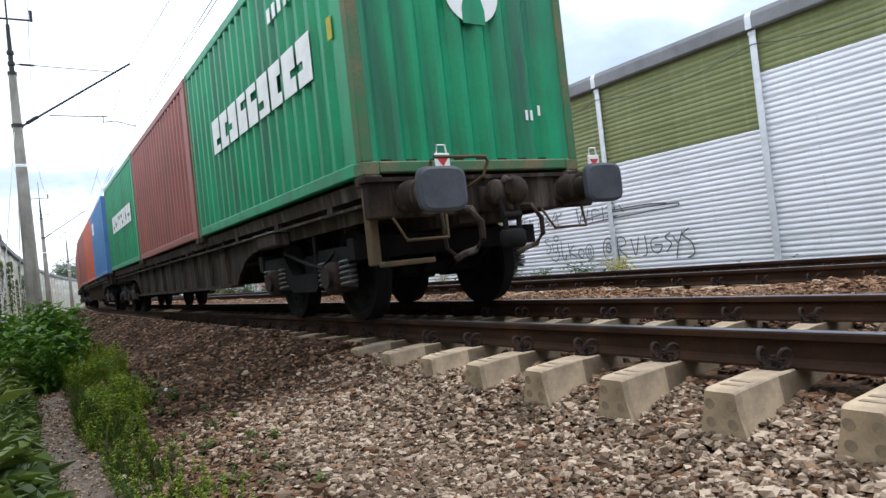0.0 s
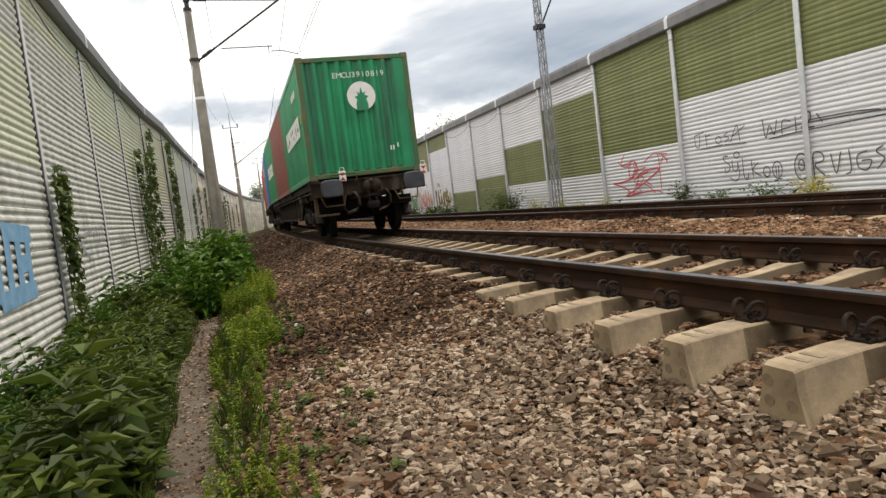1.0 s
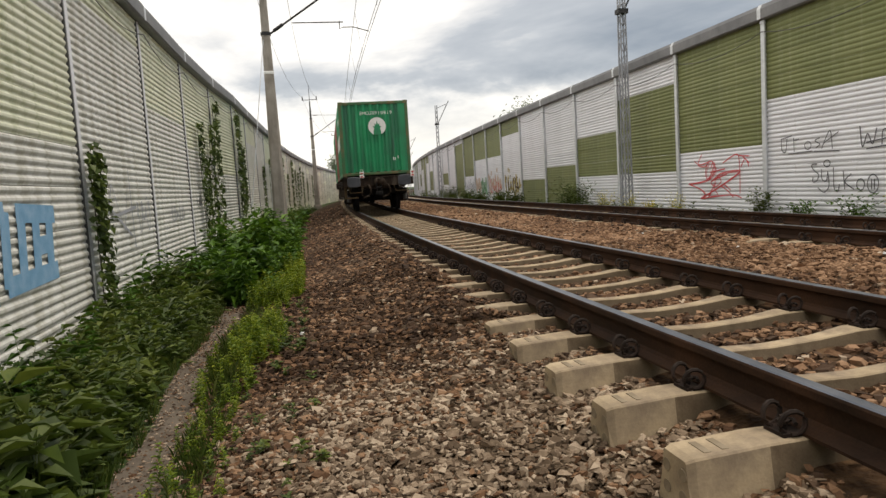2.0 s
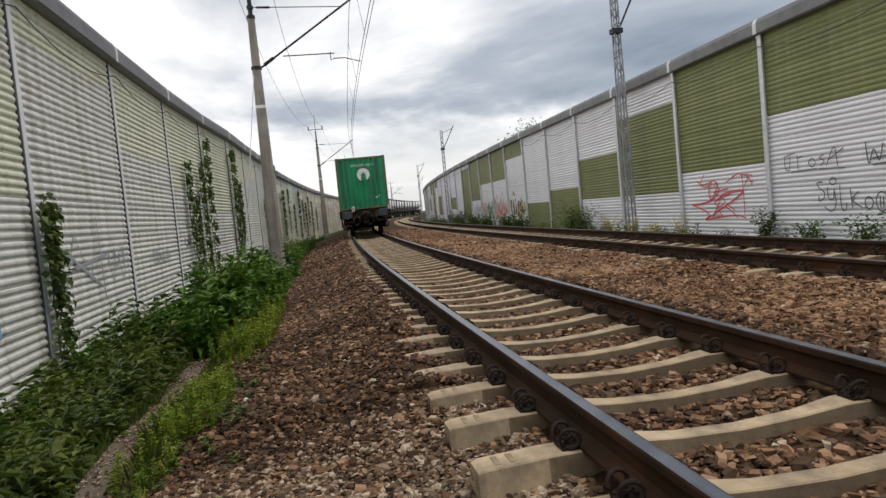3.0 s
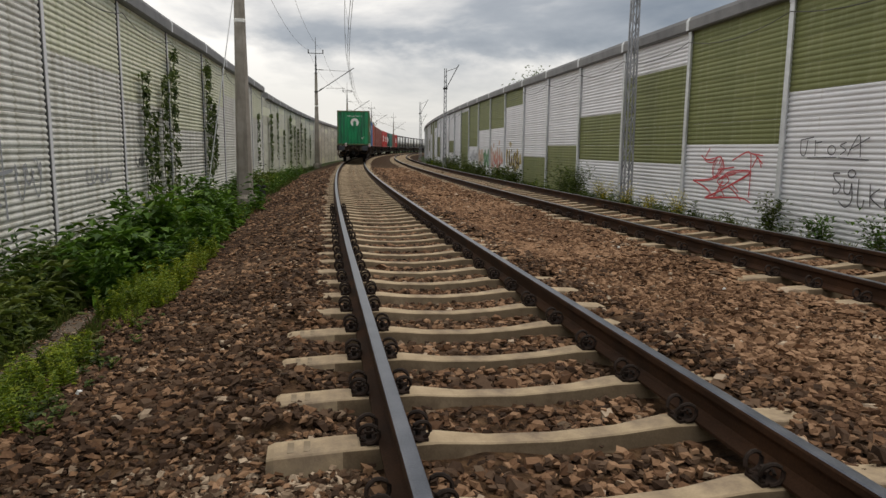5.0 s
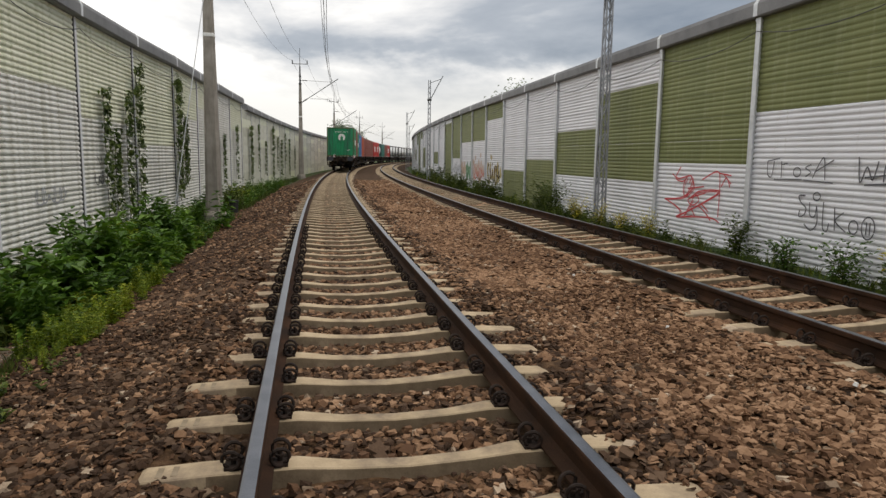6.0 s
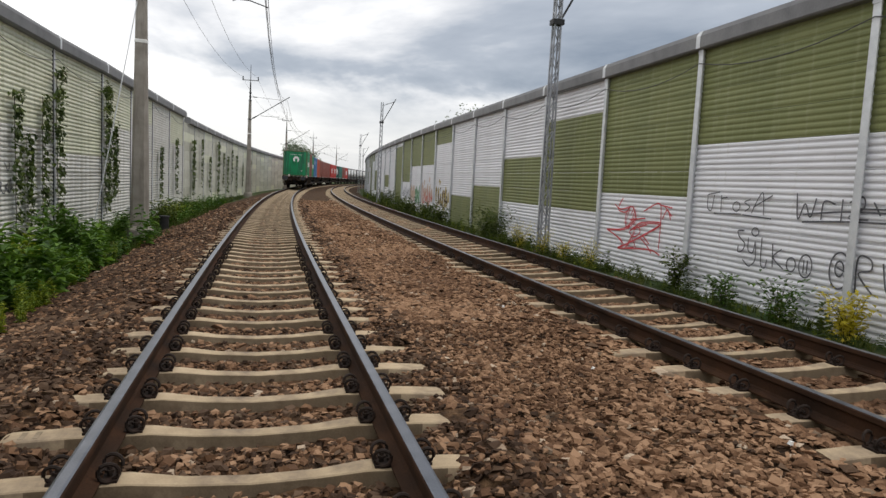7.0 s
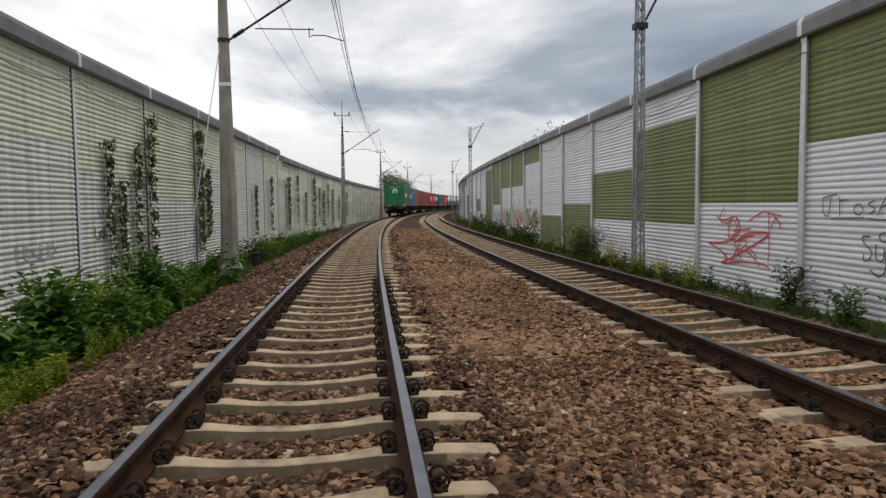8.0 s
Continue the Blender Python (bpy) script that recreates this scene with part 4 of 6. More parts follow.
def tank_container(label):
    box = thing("tank_container", label, "tank container", "containers on the train")
    hw, hl = BOX_W / 2, BOX_L / 2
    n = 24
    prof = [(0.35, -2.86), (0.80, -2.74), (1.06, -2.52), (1.13, -2.3), (1.13, 2.3), (1.06, 2.52), (0.80, 2.74), (0.35, 2.86)]
    sh = Shape().loft([[(r * math.cos(2 * math.pi * k / n), y, 1.30 + r * math.sin(2 * math.pi * k / n)) for k in range(n)] for r, y in prof])
    shell = part("shell", sh, M_TANK, box)
    for p in shell.data.polygons:
        p.use_smooth = len(p.vertices) == 4
    for sy in (-1, 1):
        fr = Shape()
        for sx in (-1, 1):
            fr.box(sx * (hw - 0.07) - 0.07, sx * (hw - 0.07) + 0.07, sy * (hl - 0.07) - 0.07, sy * (hl - 0.07) + 0.07, 0, BOX_H)
            fr.tube([(sx * 0.3, sy * (hl - 0.07), 0.15), (sx * (hw - 0.1), sy * (hl - 0.07), 1.0)], 0.04, 4)
        for z in (0.07, BOX_H - 0.07):
            fr.box(-hw + 0.14, hw - 0.14, sy * (hl - 0.07) - 0.06, sy * (hl - 0.07) + 0.06, z - 0.06, z + 0.06)
        part("end_frame", fr, M_POST_DARK, box, "dark steel end frame")
    for sx in (-1, 1):
        part("side_rail", Shape().box(sx * (hw - 0.06) - 0.05, sx * (hw - 0.06) + 0.05, -hl + 0.14, hl - 0.14, 0.02, 0.16), M_POST_DARK, box)
        part("side_rail", Shape().box(sx * (hw - 0.06) - 0.04, sx * (hw - 0.06) + 0.04, -hl + 0.14, hl - 0.14, BOX_H - 0.12, BOX_H - 0.03), M_POST_DARK, box)
    part("walkway", Shape().box(-0.3, 0.3, -2.2, 2.2, 2.46, 2.50), M_GALV, box)
    return box


def wheel_mesh():
    prof = [(0.46, -0.065), (0.46, 0.045), (0.49, 0.065), (0.49, 0.085), (0.40, 0.085), (0.36, 0.03), (0.16, 0.0), (0.15, 0.08), (0.09, 0.09)]
    back = [(0.09, -0.09), (0.15, -0.08), (0.16, -0.04), (0.36, -0.02), (0.40, -0.065)]
    ring = prof + back
    n = 28
    sh = Shape().loft([[(x, r * math.cos(a), r * math.sin(a)) for r, x in ring] for a in [2 * math.pi * k / n for k in range(n)]] + [[(x, r, 0.0) for r, x in ring]], caps=False)
    for k in range(6):
        a = math.pi * k / 3
        sh.tube([(-0.045, 0.26 * math.cos(a), 0.26 * math.sin(a)), (-0.02, 0.26 * math.cos(a), 0.26 * math.sin(a))], 0.03, 8)
    return sh.mesh("wheel", M_BOGIE)


def add_bogie(wagon, y, meshes, spin, detail):
    """Two-axle bogie: side frames with axle boxes and coil springs, bolster, two wheelsets."""
    frame_sh = Shape()
    for sx in (-1, 1):
        prof = [(-1.35, 0.62), (-1.25, 0.74), (-0.55, 0.74), (-0.30, 0.52), (0.30, 0.52), (0.55, 0.74), (1.25, 0.74), (1.35, 0.62), (1.05, 0.50), (0.62, 0.52), (0.36, 0.32), (-0.36, 0.32), (-0.62, 0.52), (-1.05, 0.50)]
        frame_sh.loft([[(x, y + a, z) for a, z in prof] for x in (sx * 1.0 - 0.06, sx * 1.0 + 0.06)])
    frame_sh.box(-0.95, 0.95, y - 0.22, y + 0.22, 0.40, 0.72, bevel=0.03)
    for e in (-1.38, 1.38):
        frame_sh.box(-1.08, 1.08, y + e - 0.07, y + e + 0.07, 0.60, 0.80)
        frame_sh.box(-0.85, 0.85, y + e * 0.38 - 0.04, y + e * 0.38 + 0.04, 0.36, 0.46)
        for x in (-0.45, -0.15, 0.2, 0.5):
            frame_sh.tube([(x, y + e, 0.62), (x + 0.05, y + e * 0.7, 0.42), (x, y + e * 0.2, 0.38)], 0.03, 6)
    for sx in (-1, 1):
        frame_sh.tube([(sx * 1.10, y - 1.05, 0.70), (sx * 1.12, y - 0.75, 0.56), (sx * 1.10, y - 0.3, 0.62), (sx * 1.10, y + 0.4, 0.78)], 0.018, 6)
        frame_sh.tube([(sx * 1.10, y - 0.55, 0.40), (sx * 1.10, y - 0.55, 0.90)], 0.02, 6)
    part("bogie_frame", frame_sh, M_BOGIE, wagon, "grimy black bogie frame")
    for ax in (-0.9, 0.9):
        wheels = part("wheelset", meshes["axle"], (), wagon, "", pose(0, y + ax, 0.46))
        for sx in (-1, 1):
            part("wheel", meshes["wheel"], (), wheels, "", pose(sx * 0.765, 0, 0, 0, 0, 0 if sx < 0 else 180))
        spin.append((wheels, y + ax))
        for sx in (-1, 1):
            part("axle_box", meshes["axlebox"], (), wagon, "", pose(sx * 1.0, y + ax, 0.46))
            for e in (-0.27, 0.27):
                part("coil_spring", meshes["spring"], (), wagon, "pale worn coil spring" if detail else "", pose(sx * 1.03, y + ax + e, 0.36))
    for e in (-0.32, 0.32):
        for sx in (-1, 1):
            part("brake_block", Shape().box(sx * 0.765 - 0.05, sx * 0.765 + 0.05, y + e - 0.06, y + e + 0.06, 0.34, 0.66), M_BOGIE, wagon)


def container_wagon(meshes, spin, detail):
    wagon = thing("container_wagon", "rust-brown flat container wagon" + (", the last of the train" if detail else ""), "railway wagon", "wagons of the train")
    L = FRAME_HALF
    for sx in (-1, 1):
        # fish-bellied side sill
        prof = [(-L, 0.92), (-L, 1.05), (L, 1.05), (L, 0.92), (5.9, 0.90), (5.4, 0.87), (5.05, 0.79), (4.75, 0.64), (4.5, 0.46), (-4.5, 0.46), (-4.75, 0.64), (-5.05, 0.79), (-5.4, 0.87), (-5.9, 0.90)]
        sill = Shape().loft([[(x, a, z) for a, z in prof] for x in (sx * 1.06 - 0.02, sx * 1.06 + 0.02)])
        sill.box(sx * 1.06 - 0.12, sx * 1.06 + 0.12, -L, L, 1.03, 1.058)
        sill.box(sx * 1.06 - 0.09, sx * 1.06 + 0.09, -4.5, 4.5, 0.44, 0.475)
        part("side_sill", sill, M_WAGON, wagon)
        # load channel that carries the boxes, over a dark slot
        part("load_channel", Shape().loft([[(sx * x, y, z) for x, z in ((0.98, 1.10), (1.13, 1.125), (1.15, 1.255), (0.98, 1.255))] for y in (-L + 0.1, L - 0.1)]), M_WAGON, wagon, "brown steel channel under the containers")
        for k in (-8.2, -6.6, -4.9, -1.6, 0.0, 1.6, 4.9, 6.6, 8.2):
            part("channel_bracket", Shape().box(sx * 1.08 - 0.05, sx * 1.08 + 0.05, k - 0.06, k + 0.06, 1.05, 1.13), M_WAGON, wagon)
        for k in range(-4, 5):
            part("stiffener", meshes["stiffener"], (), wagon, "", pose(sx * 1.105, k * 1.05, 0.83))
        for k in (-9.1, -3.2, -2.95, 2.95, 3.2, 9.1):
            part("container_spigot", Shape().box(sx * 1.13 - 0.09, sx * 1.13 + 0.09, k - 0.1, k + 0.1, 1.19, 1.282, bevel=0.015), M_WAGON, wagon)
        if detail:
            part("side_box", Shape().box(sx * 1.17 - 0.09, sx * 1.17 + 0.09, -6.9, -6.2, 0.86, 1.02, bevel=0.02), M_WAGON, wagon, "brown steel box with a pale lid")
            part("side_box_lid", Shape().box(sx * 1.17 - 0.11, sx * 1.17 + 0.11, -6.95, -6.15, 1.02, 1.04), M_POST_DARK, wagon)
    if detail:
        part("corner_upright", Shape().box(-1.20, -1.12, -9.18, -9.06, 0.52, 1.22, bevel=0.012), M_EDGE_RUST, wagon, "worn grey-brown upright at the corner")
        part("end_step_bar", Shape().box(-1.22, -0.72, -L - 0.14, -L - 0.05, 0.50, 0.545, bevel=0.01), M_EDGE_RUST, wagon, "worn ochre step bar")
    mid = Shape().box(-0.35, 0.35, -L, L, 0.82, 1.16)
    for k in range(-8, 9, 2):
        mid.box(-1.05, 1.05, k - 0.06, k + 0.06, 0.95, 1.15)
    part("centre_sill", mid, M_WAGON, wagon)
    for sy in (-1, 1):
        head = Shape().box(-1.25, 1.25, sy * L - 0.06, sy * L + 0.06, 0.90, 1.22, bevel=0.015)
        head.box(-1.28, 1.28, sy * L - 0.10, sy * L + 0.08, 1.20, 1.235)
        part("headstock", head, M_WAGON, wagon, "rust-streaked end beam")
        for sx in (-1, 1):
            buf = Shape()
            buf.tube([(sx * 0.875, sy * (L + 0.06), 1.06), (sx * 0.875, sy * (L + 0.30), 1.06)], 0.15, 16, r2=0.13)
            buf.tube([(sx * 0.875, sy * (L + 0.28), 1.06), (sx * 0.875, sy * (L + 0.58), 1.06)], 0.10, 14)
            b = part("buffer", buf, M_WAGON, wagon)
            plate = [(0.225 * math.copysign(abs(math.cos(a)) ** 0.45, math.cos(a)), 0.18 * math.copysign(abs(math.sin(a)) ** 0.45, math.sin(a))) for a in np.linspace(0, 2 * math.pi, 28, endpoint=False)]
            pl = Shape().loft([[(sx * 0.875 + x * q, sy * (L + d), 1.06 + z * q) for x, z in plate] for d, q in ((0.55, 0.96), (0.57, 1.0), (0.605, 0.98), (0.62, 0.85))])
            part("buffer_plate", pl, M_BUFFER, b, "dark grey buffer plate")
    if detail:
        y = -L
        hook = Shape()
        hook.tube([(0, y - 0.05, 1.02), (0, y - 0.22, 1.02), (0, y - 0.30, 1.06), (0, y - 0.33, 1.13), (0, y - 0.26, 1.16)], 0.045, 8)
        hook.box(-0.16, 0.16, y - 0.10, y, 0.90, 1.13, bevel=0.02)
        for bx, by, r in ((-0.06, y - 0.20, 0.10), (0.11, y - 0.26, 0.115)):
            hook.loft([[(bx + r * math.cos(q) * math.cos(a), by + r * math.cos(q) * math.sin(a), 1.06 + r * 1.15 * math.sin(q)) for a in np.linspace(0, 2 * math.pi, 12, endpoint=False)] for q in np.linspace(-1.4, 1.4, 8)])
        part("draw_hook", hook, M_WAGON, wagon, "grimy draw hook")
        chain = Shape()
        for sx in (-0.08, 0.08):
            chain.tube([(sx, y - 0.24, 1.04), (sx, y - 0.30, 0.86), (sx * 0.9, y - 0.30, 0.70), (sx * 0.5, y - 0.28, 0.60), (0, y - 0.28, 0.57)], 0.026, 7)
        chain.tube([(-0.10, y - 0.30, 0.84), (0.10, y - 0.30, 0.84)], 0.035, 8)
        chain.box(-0.13, 0.13, y - 0.34, y - 0.24, 0.55, 0.72, bevel=0.03)
        part("screw_coupling", chain, M_BOGIE, wagon, "hanging screw coupling")
        for x0, r in ((-0.34, 0.032), (0.34, 0.024)):
            hose = Shape().tube([(x0 - 0.06, y - 0.04, 0.95), (x0, y - 0.18, 0.93), (x0 + 0.05, y - 0.24, 0.80), (x0 + 0.05, y - 0.24, 0.66), (x0 - 0.02, y - 0.22, 0.57), (x0 - 0.14, y - 0.20, 0.54), (x0 - 0.22, y - 0.18, 0.50)], r, 7)
            part("brake_hose", hose, M_WAGON, wagon, "dark rubber brake hose")
        pipe = Shape().tube([(-0.60, y - 0.10, 0.92), (-0.60, y - 0.14, 0.60), (-0.50, y - 0.14, 0.52)], 0.018, 7)
        part("air_pipe", pipe, M_WAGON, wagon, "thin rusty air pipe")
        for sx in (-1, 1):
            x = sx * 0.80
            rail_sh = Shape().tube([(x - 0.08, y - 0.08, 1.10), (x - 0.08, y - 0.40, 1.18), (x - 0.06, y - 0.44, 1.30), (x - 0.03, y - 0.45, 1.335), (x + 0.47, y - 0.45, 1.335), (x + 0.50, y - 0.44, 1.30), (x + 0.47, y - 0.40, 1.18), (x + 0.47, y - 0.08, 1.10)], 0.015, 7)
            if sx < 0:
                part("shunter_handrail", rail_sh, M_EDGE_RUST, wagon, "bent rusty tube handrail")
            step = Shape().tube([(x - 0.26, y - 0.08, 0.90), (x - 0.20, y - 0.18, 0.70), (x + 0.20, y - 0.18, 0.70), (x + 0.26, y - 0.08, 0.90)], 0.014, 7)
            part("step_stirrup", step, M_EDGE_RUST, wagon, "bent tube step")
            xs = -0.565 if sx < 0 else 1.22
            low = 0.06 if sx < 0 else 0.09
            sign = part("tail_sign", Shape().box(xs - 0.075, xs + 0.075, y - 0.16, y - 0.145, 1.26 - low, 1.48 - low, bevel=0.005), M_WHITEPAINT, wagon, "white tail sign with red triangles")
            part("sign_triangle", Shape().add([(xs - 0.06, y - 0.163, 1.44 - low), (xs + 0.06, y - 0.163, 1.44 - low), (xs, y - 0.163, 1.365 - low)], [(0, 1, 2)]), M_SIGNRED, sign, "red triangle")
            part("sign_triangle", Shape().add([(xs - 0.06, y - 0.163, 1.28 - low), (xs + 0.06, y - 0.163, 1.28 - low), (xs, y - 0.163, 1.355 - low)], [(0, 1, 2)]), M_SIGNRED, sign, "red triangle")
            part("sign_handle", Shape().tube([(xs - 0.05, y - 0.15, 1.47 - low), (xs - 0.04, y - 0.15, 1.55 - low), (xs + 0.04, y - 0.15, 1.55 - low), (xs + 0.05, y - 0.15, 1.47 - low)], 0.009, 6), M_WHITEPAINT, sign)
    for y in (-7.1, 7.1):
        add_bogie(wagon, y, meshes, spin, detail)
    return wagon


def build_train():
    """Returns the moving things with their place behind the rear end, and the wheelsets that turn."""
    moving, spin = [], []
    axle = Shape().tube([(-1.02, 0, 0), (1.02, 0, 0)], 0.08, 12).mesh("wheelset", M_BOGIE)
    axlebox = Shape().box(-0.13, 0.13, -0.15, 0.15, -0.16, 0.15, bevel=0.03)
    axlebox.tube([(-0.17, 0, 0), (0.17, 0, 0)], 0.11, 12)
    coil = [(0.075 * math.cos(a), 0.075 * math.sin(a), 0.26 * a / (2 * math.pi * 5)) for a in np.linspace(0, 2 * math.pi * 5, 60)]
    meshes = {"stiffener": Shape().box(-0.035, 0.035, -0.02, 0.02, -0.33, 0.33).mesh("stiffener", M_WAGON), "axle": axle, "wheel": wheel_mesh(), "axlebox": axlebox.mesh("axle_box", M_CLIP), "spring": Shape().tube(coil, 0.017, 5).mesh("coil_spring", M_POST_DARK)}
    paints = {"green": M_GREENBOX, "brown": M_BROWNBOX, "blue": M_BLUEBOX, "orange": M_ORANGEBOX, "red": M_REDBOX, "teal": M_TEALBOX}
    sets = {k: box_meshes(p) for k, p in paints.items()}
    words = {"green": "bright green", "brown": "faded brown-red", "blue": "blue", "orange": "orange-red", "red": "bright red", "teal": "dull teal-green"}
    load = ["green", "brown", "green", "blue", "orange", "brown", "brown", "brown", "brown", "red", "red", "tank", "teal", "brown", "red"] + ["tank"] * 12
    protos = {}
    first = None
    for w in range(9):
        if w == 0:
            wagon = container_wagon(meshes, spin, True)
        elif first is None:
            wagon = first = container_wagon(meshes, [], False)
        else:
            wagon = copy_thing(first, Matrix.Identity(4))
        base = 9.2 + w * WAGON_L
        moving.append((wagon, base, Matrix.Identity(4)))
        for j in range(3):
            kind = load[w * 3 + j]
            first_green = w == 0 and j == 0
            if kind == "tank":
                box = copy_thing(protos[kind], Matrix.Identity(4)) if kind in protos else tank_container("white tank container in a dark steel frame")
            elif kind in protos and not first_green:
                box = copy_thing(protos[kind], Matrix.Identity(4))
            else:
                named = {"green": (9, 3.85, 0.46, -0.34, 1.05), "blue": (3, 0.9, 0.45, 1.9, 1.7), "red": (3, 2.2, 0.9, 0.3, 0.9)}.get(kind)
                box = shipping_container(sets[kind], words[kind] + " corrugated steel shipping container" + (" with rusty corner posts" if kind == "green" else ""), named, "white painted block", rear=first_green)
            if not first_green:
                protos.setdefault(kind, box)
            moving.append((box, base, pose(0, (j - 1) * 6.16, FLOOR)))
    return moving, spin


TRAIN, WHEELS = build_train()


def motions():
    times = [0.5 * k for k in range(17)]
    for ob, back, m in TRAIN:
        walk(ob, [(t, along(REAR_START + SPEED * t + back, 0.0) @ m) for t in times])
    ticks = [2 * k / 30 for k in range(121)]
    for wheels, y in WHEELS:
        walk(wheels, [(t, pose(0, y, 0.46, -math.degrees(SPEED * t / 0.46))) for t in ticks])


# ---- plants ----
def leaf_quads(rng, n, length, width, droop):
    """n folded leaves along +x, each two triangles: base, right, tip, left."""
    ls, ws = length * rng.uniform(0.7, 1.25, n), width * rng.uniform(0.7, 1.25, n)
    z = np.zeros(n)
    return np.stack([np.stack([z, z, z], -1), np.stack([ls * 0.45, ws * 0.5, ls * 0.10], -1), np.stack([ls, z, -droop * ls], -1), np.stack([ls * 0.45, -ws * 0.5, ls * 0.10], -1)], 1)


def turn_leaves(v, yaw, pitch):
    cp, sp = np.cos(pitch)[:, None], np.sin(pitch)[:, None]
    x, z = v[:, :, 0] * cp - v[:, :, 2] * sp, v[:, :, 0] * sp + v[:, :, 2] * cp
    cy, sy = np.cos(yaw)[:, None], np.sin(yaw)[:, None]
    return np.stack([x * cy - v[:, :, 1] * sy, x * sy + v[:, :, 1] * cy, z], -1)


LEAF_F = np.array([[0, 1, 2], [0, 2, 3]])


def weed_proto(rng, height, leaves, length, width, droop=0.35, spread=0.03):
    """Stalk with leaves in turning pairs: vertices of the leaves (n, 4, 3) and of the stalk's three-sided blade."""
    h = np.linspace(0.12, 1.0, leaves) * height * rng.uniform(0.93, 1.05, leaves)
    yaw = np.arange(leaves) * 2.1 + rng.uniform(-0.5, 0.5, leaves)
    q = leaf_quads(rng, leaves, length, width, droop) * (1.15 - 0.55 * h / height)[:, None, None]
    q = turn_leaves(q, yaw, rng.uniform(-0.1, 0.75, leaves))
    bend = rng.uniform(-0.22, 0.22, 2)
    off = np.stack([bend[0] * h ** 2 / height, bend[1] * h ** 2 / height, h], -1)
    stem = np.array([[-0.006, 0, 0], [0.006, 0, 0], [bend[0] * height + 0.002, bend[1] * height, height], [bend[0] * height - 0.002, bend[1] * height, height]])
    return np.concatenate([q + off[:, None, :], stem[None]], 0)


def scatter(name, label, category, protos, places, mats, seed, slot_of=None):
    """Joins many turned and scaled copies of a few plants into one mesh. places: rows of s, o, size."""
    rng = np.random.default_rng(seed)
    verts, slots = [], []
    for s, o, size in places:
        if 21.0 < s < 26.8 and -3.75 < o < -2.5:
            size *= 0.4
        k = rng.integers(0, len(protos))
        v = protos[k] * size * (0.72 if o < -4 and s < 8 else 1.0)
        a = rng.uniform(0, 6.28)
        c, d = math.cos(a), math.sin(a)
        p = at(s, o, float(ground_z(s, o)) - 0.03)
        w = np.stack([v[:, :, 0] * c - v[:, :, 1] * d + p.x, v[:, :, 0] * d + v[:, :, 1] * c + p.y, v[:, :, 2] + p.z], -1)
        verts.append(w)
        slots.append(np.full(len(w) * 2, 0 if slot_of is None else slot_of[k]))
    V = np.concatenate(verts, 0)
    F = (LEAF_F[None] + 4 * np.arange(len(V))[:, None, None]).reshape(-1, 3)
    me = stuff_mesh(name, V.reshape(-1, 3), F, mats, np.concatenate(slots))
    return tagged(new(name, me), label, category, kind="stuff")


def grass_proto(rng, blades, height):
    out = []
    for _ in range(blades):
        a, lean, h = rng.uniform(0, 6.28), rng.uniform(0.1, 0.5), height * rng.uniform(0.5, 1.2)
        b = rng.uniform(-0.05, 0.05, 2)
        d = np.array([math.cos(a), math.sin(a)])
        n = np.array([-d[1], d[0]]) * 0.004
        out.append([[*(b - n), 0], [*(b + n), 0], [*(b + d * lean * h * 0.4 + n * 0.7), h * 0.65], [*(b + d * lean * h), h]])
    return np.array(out)


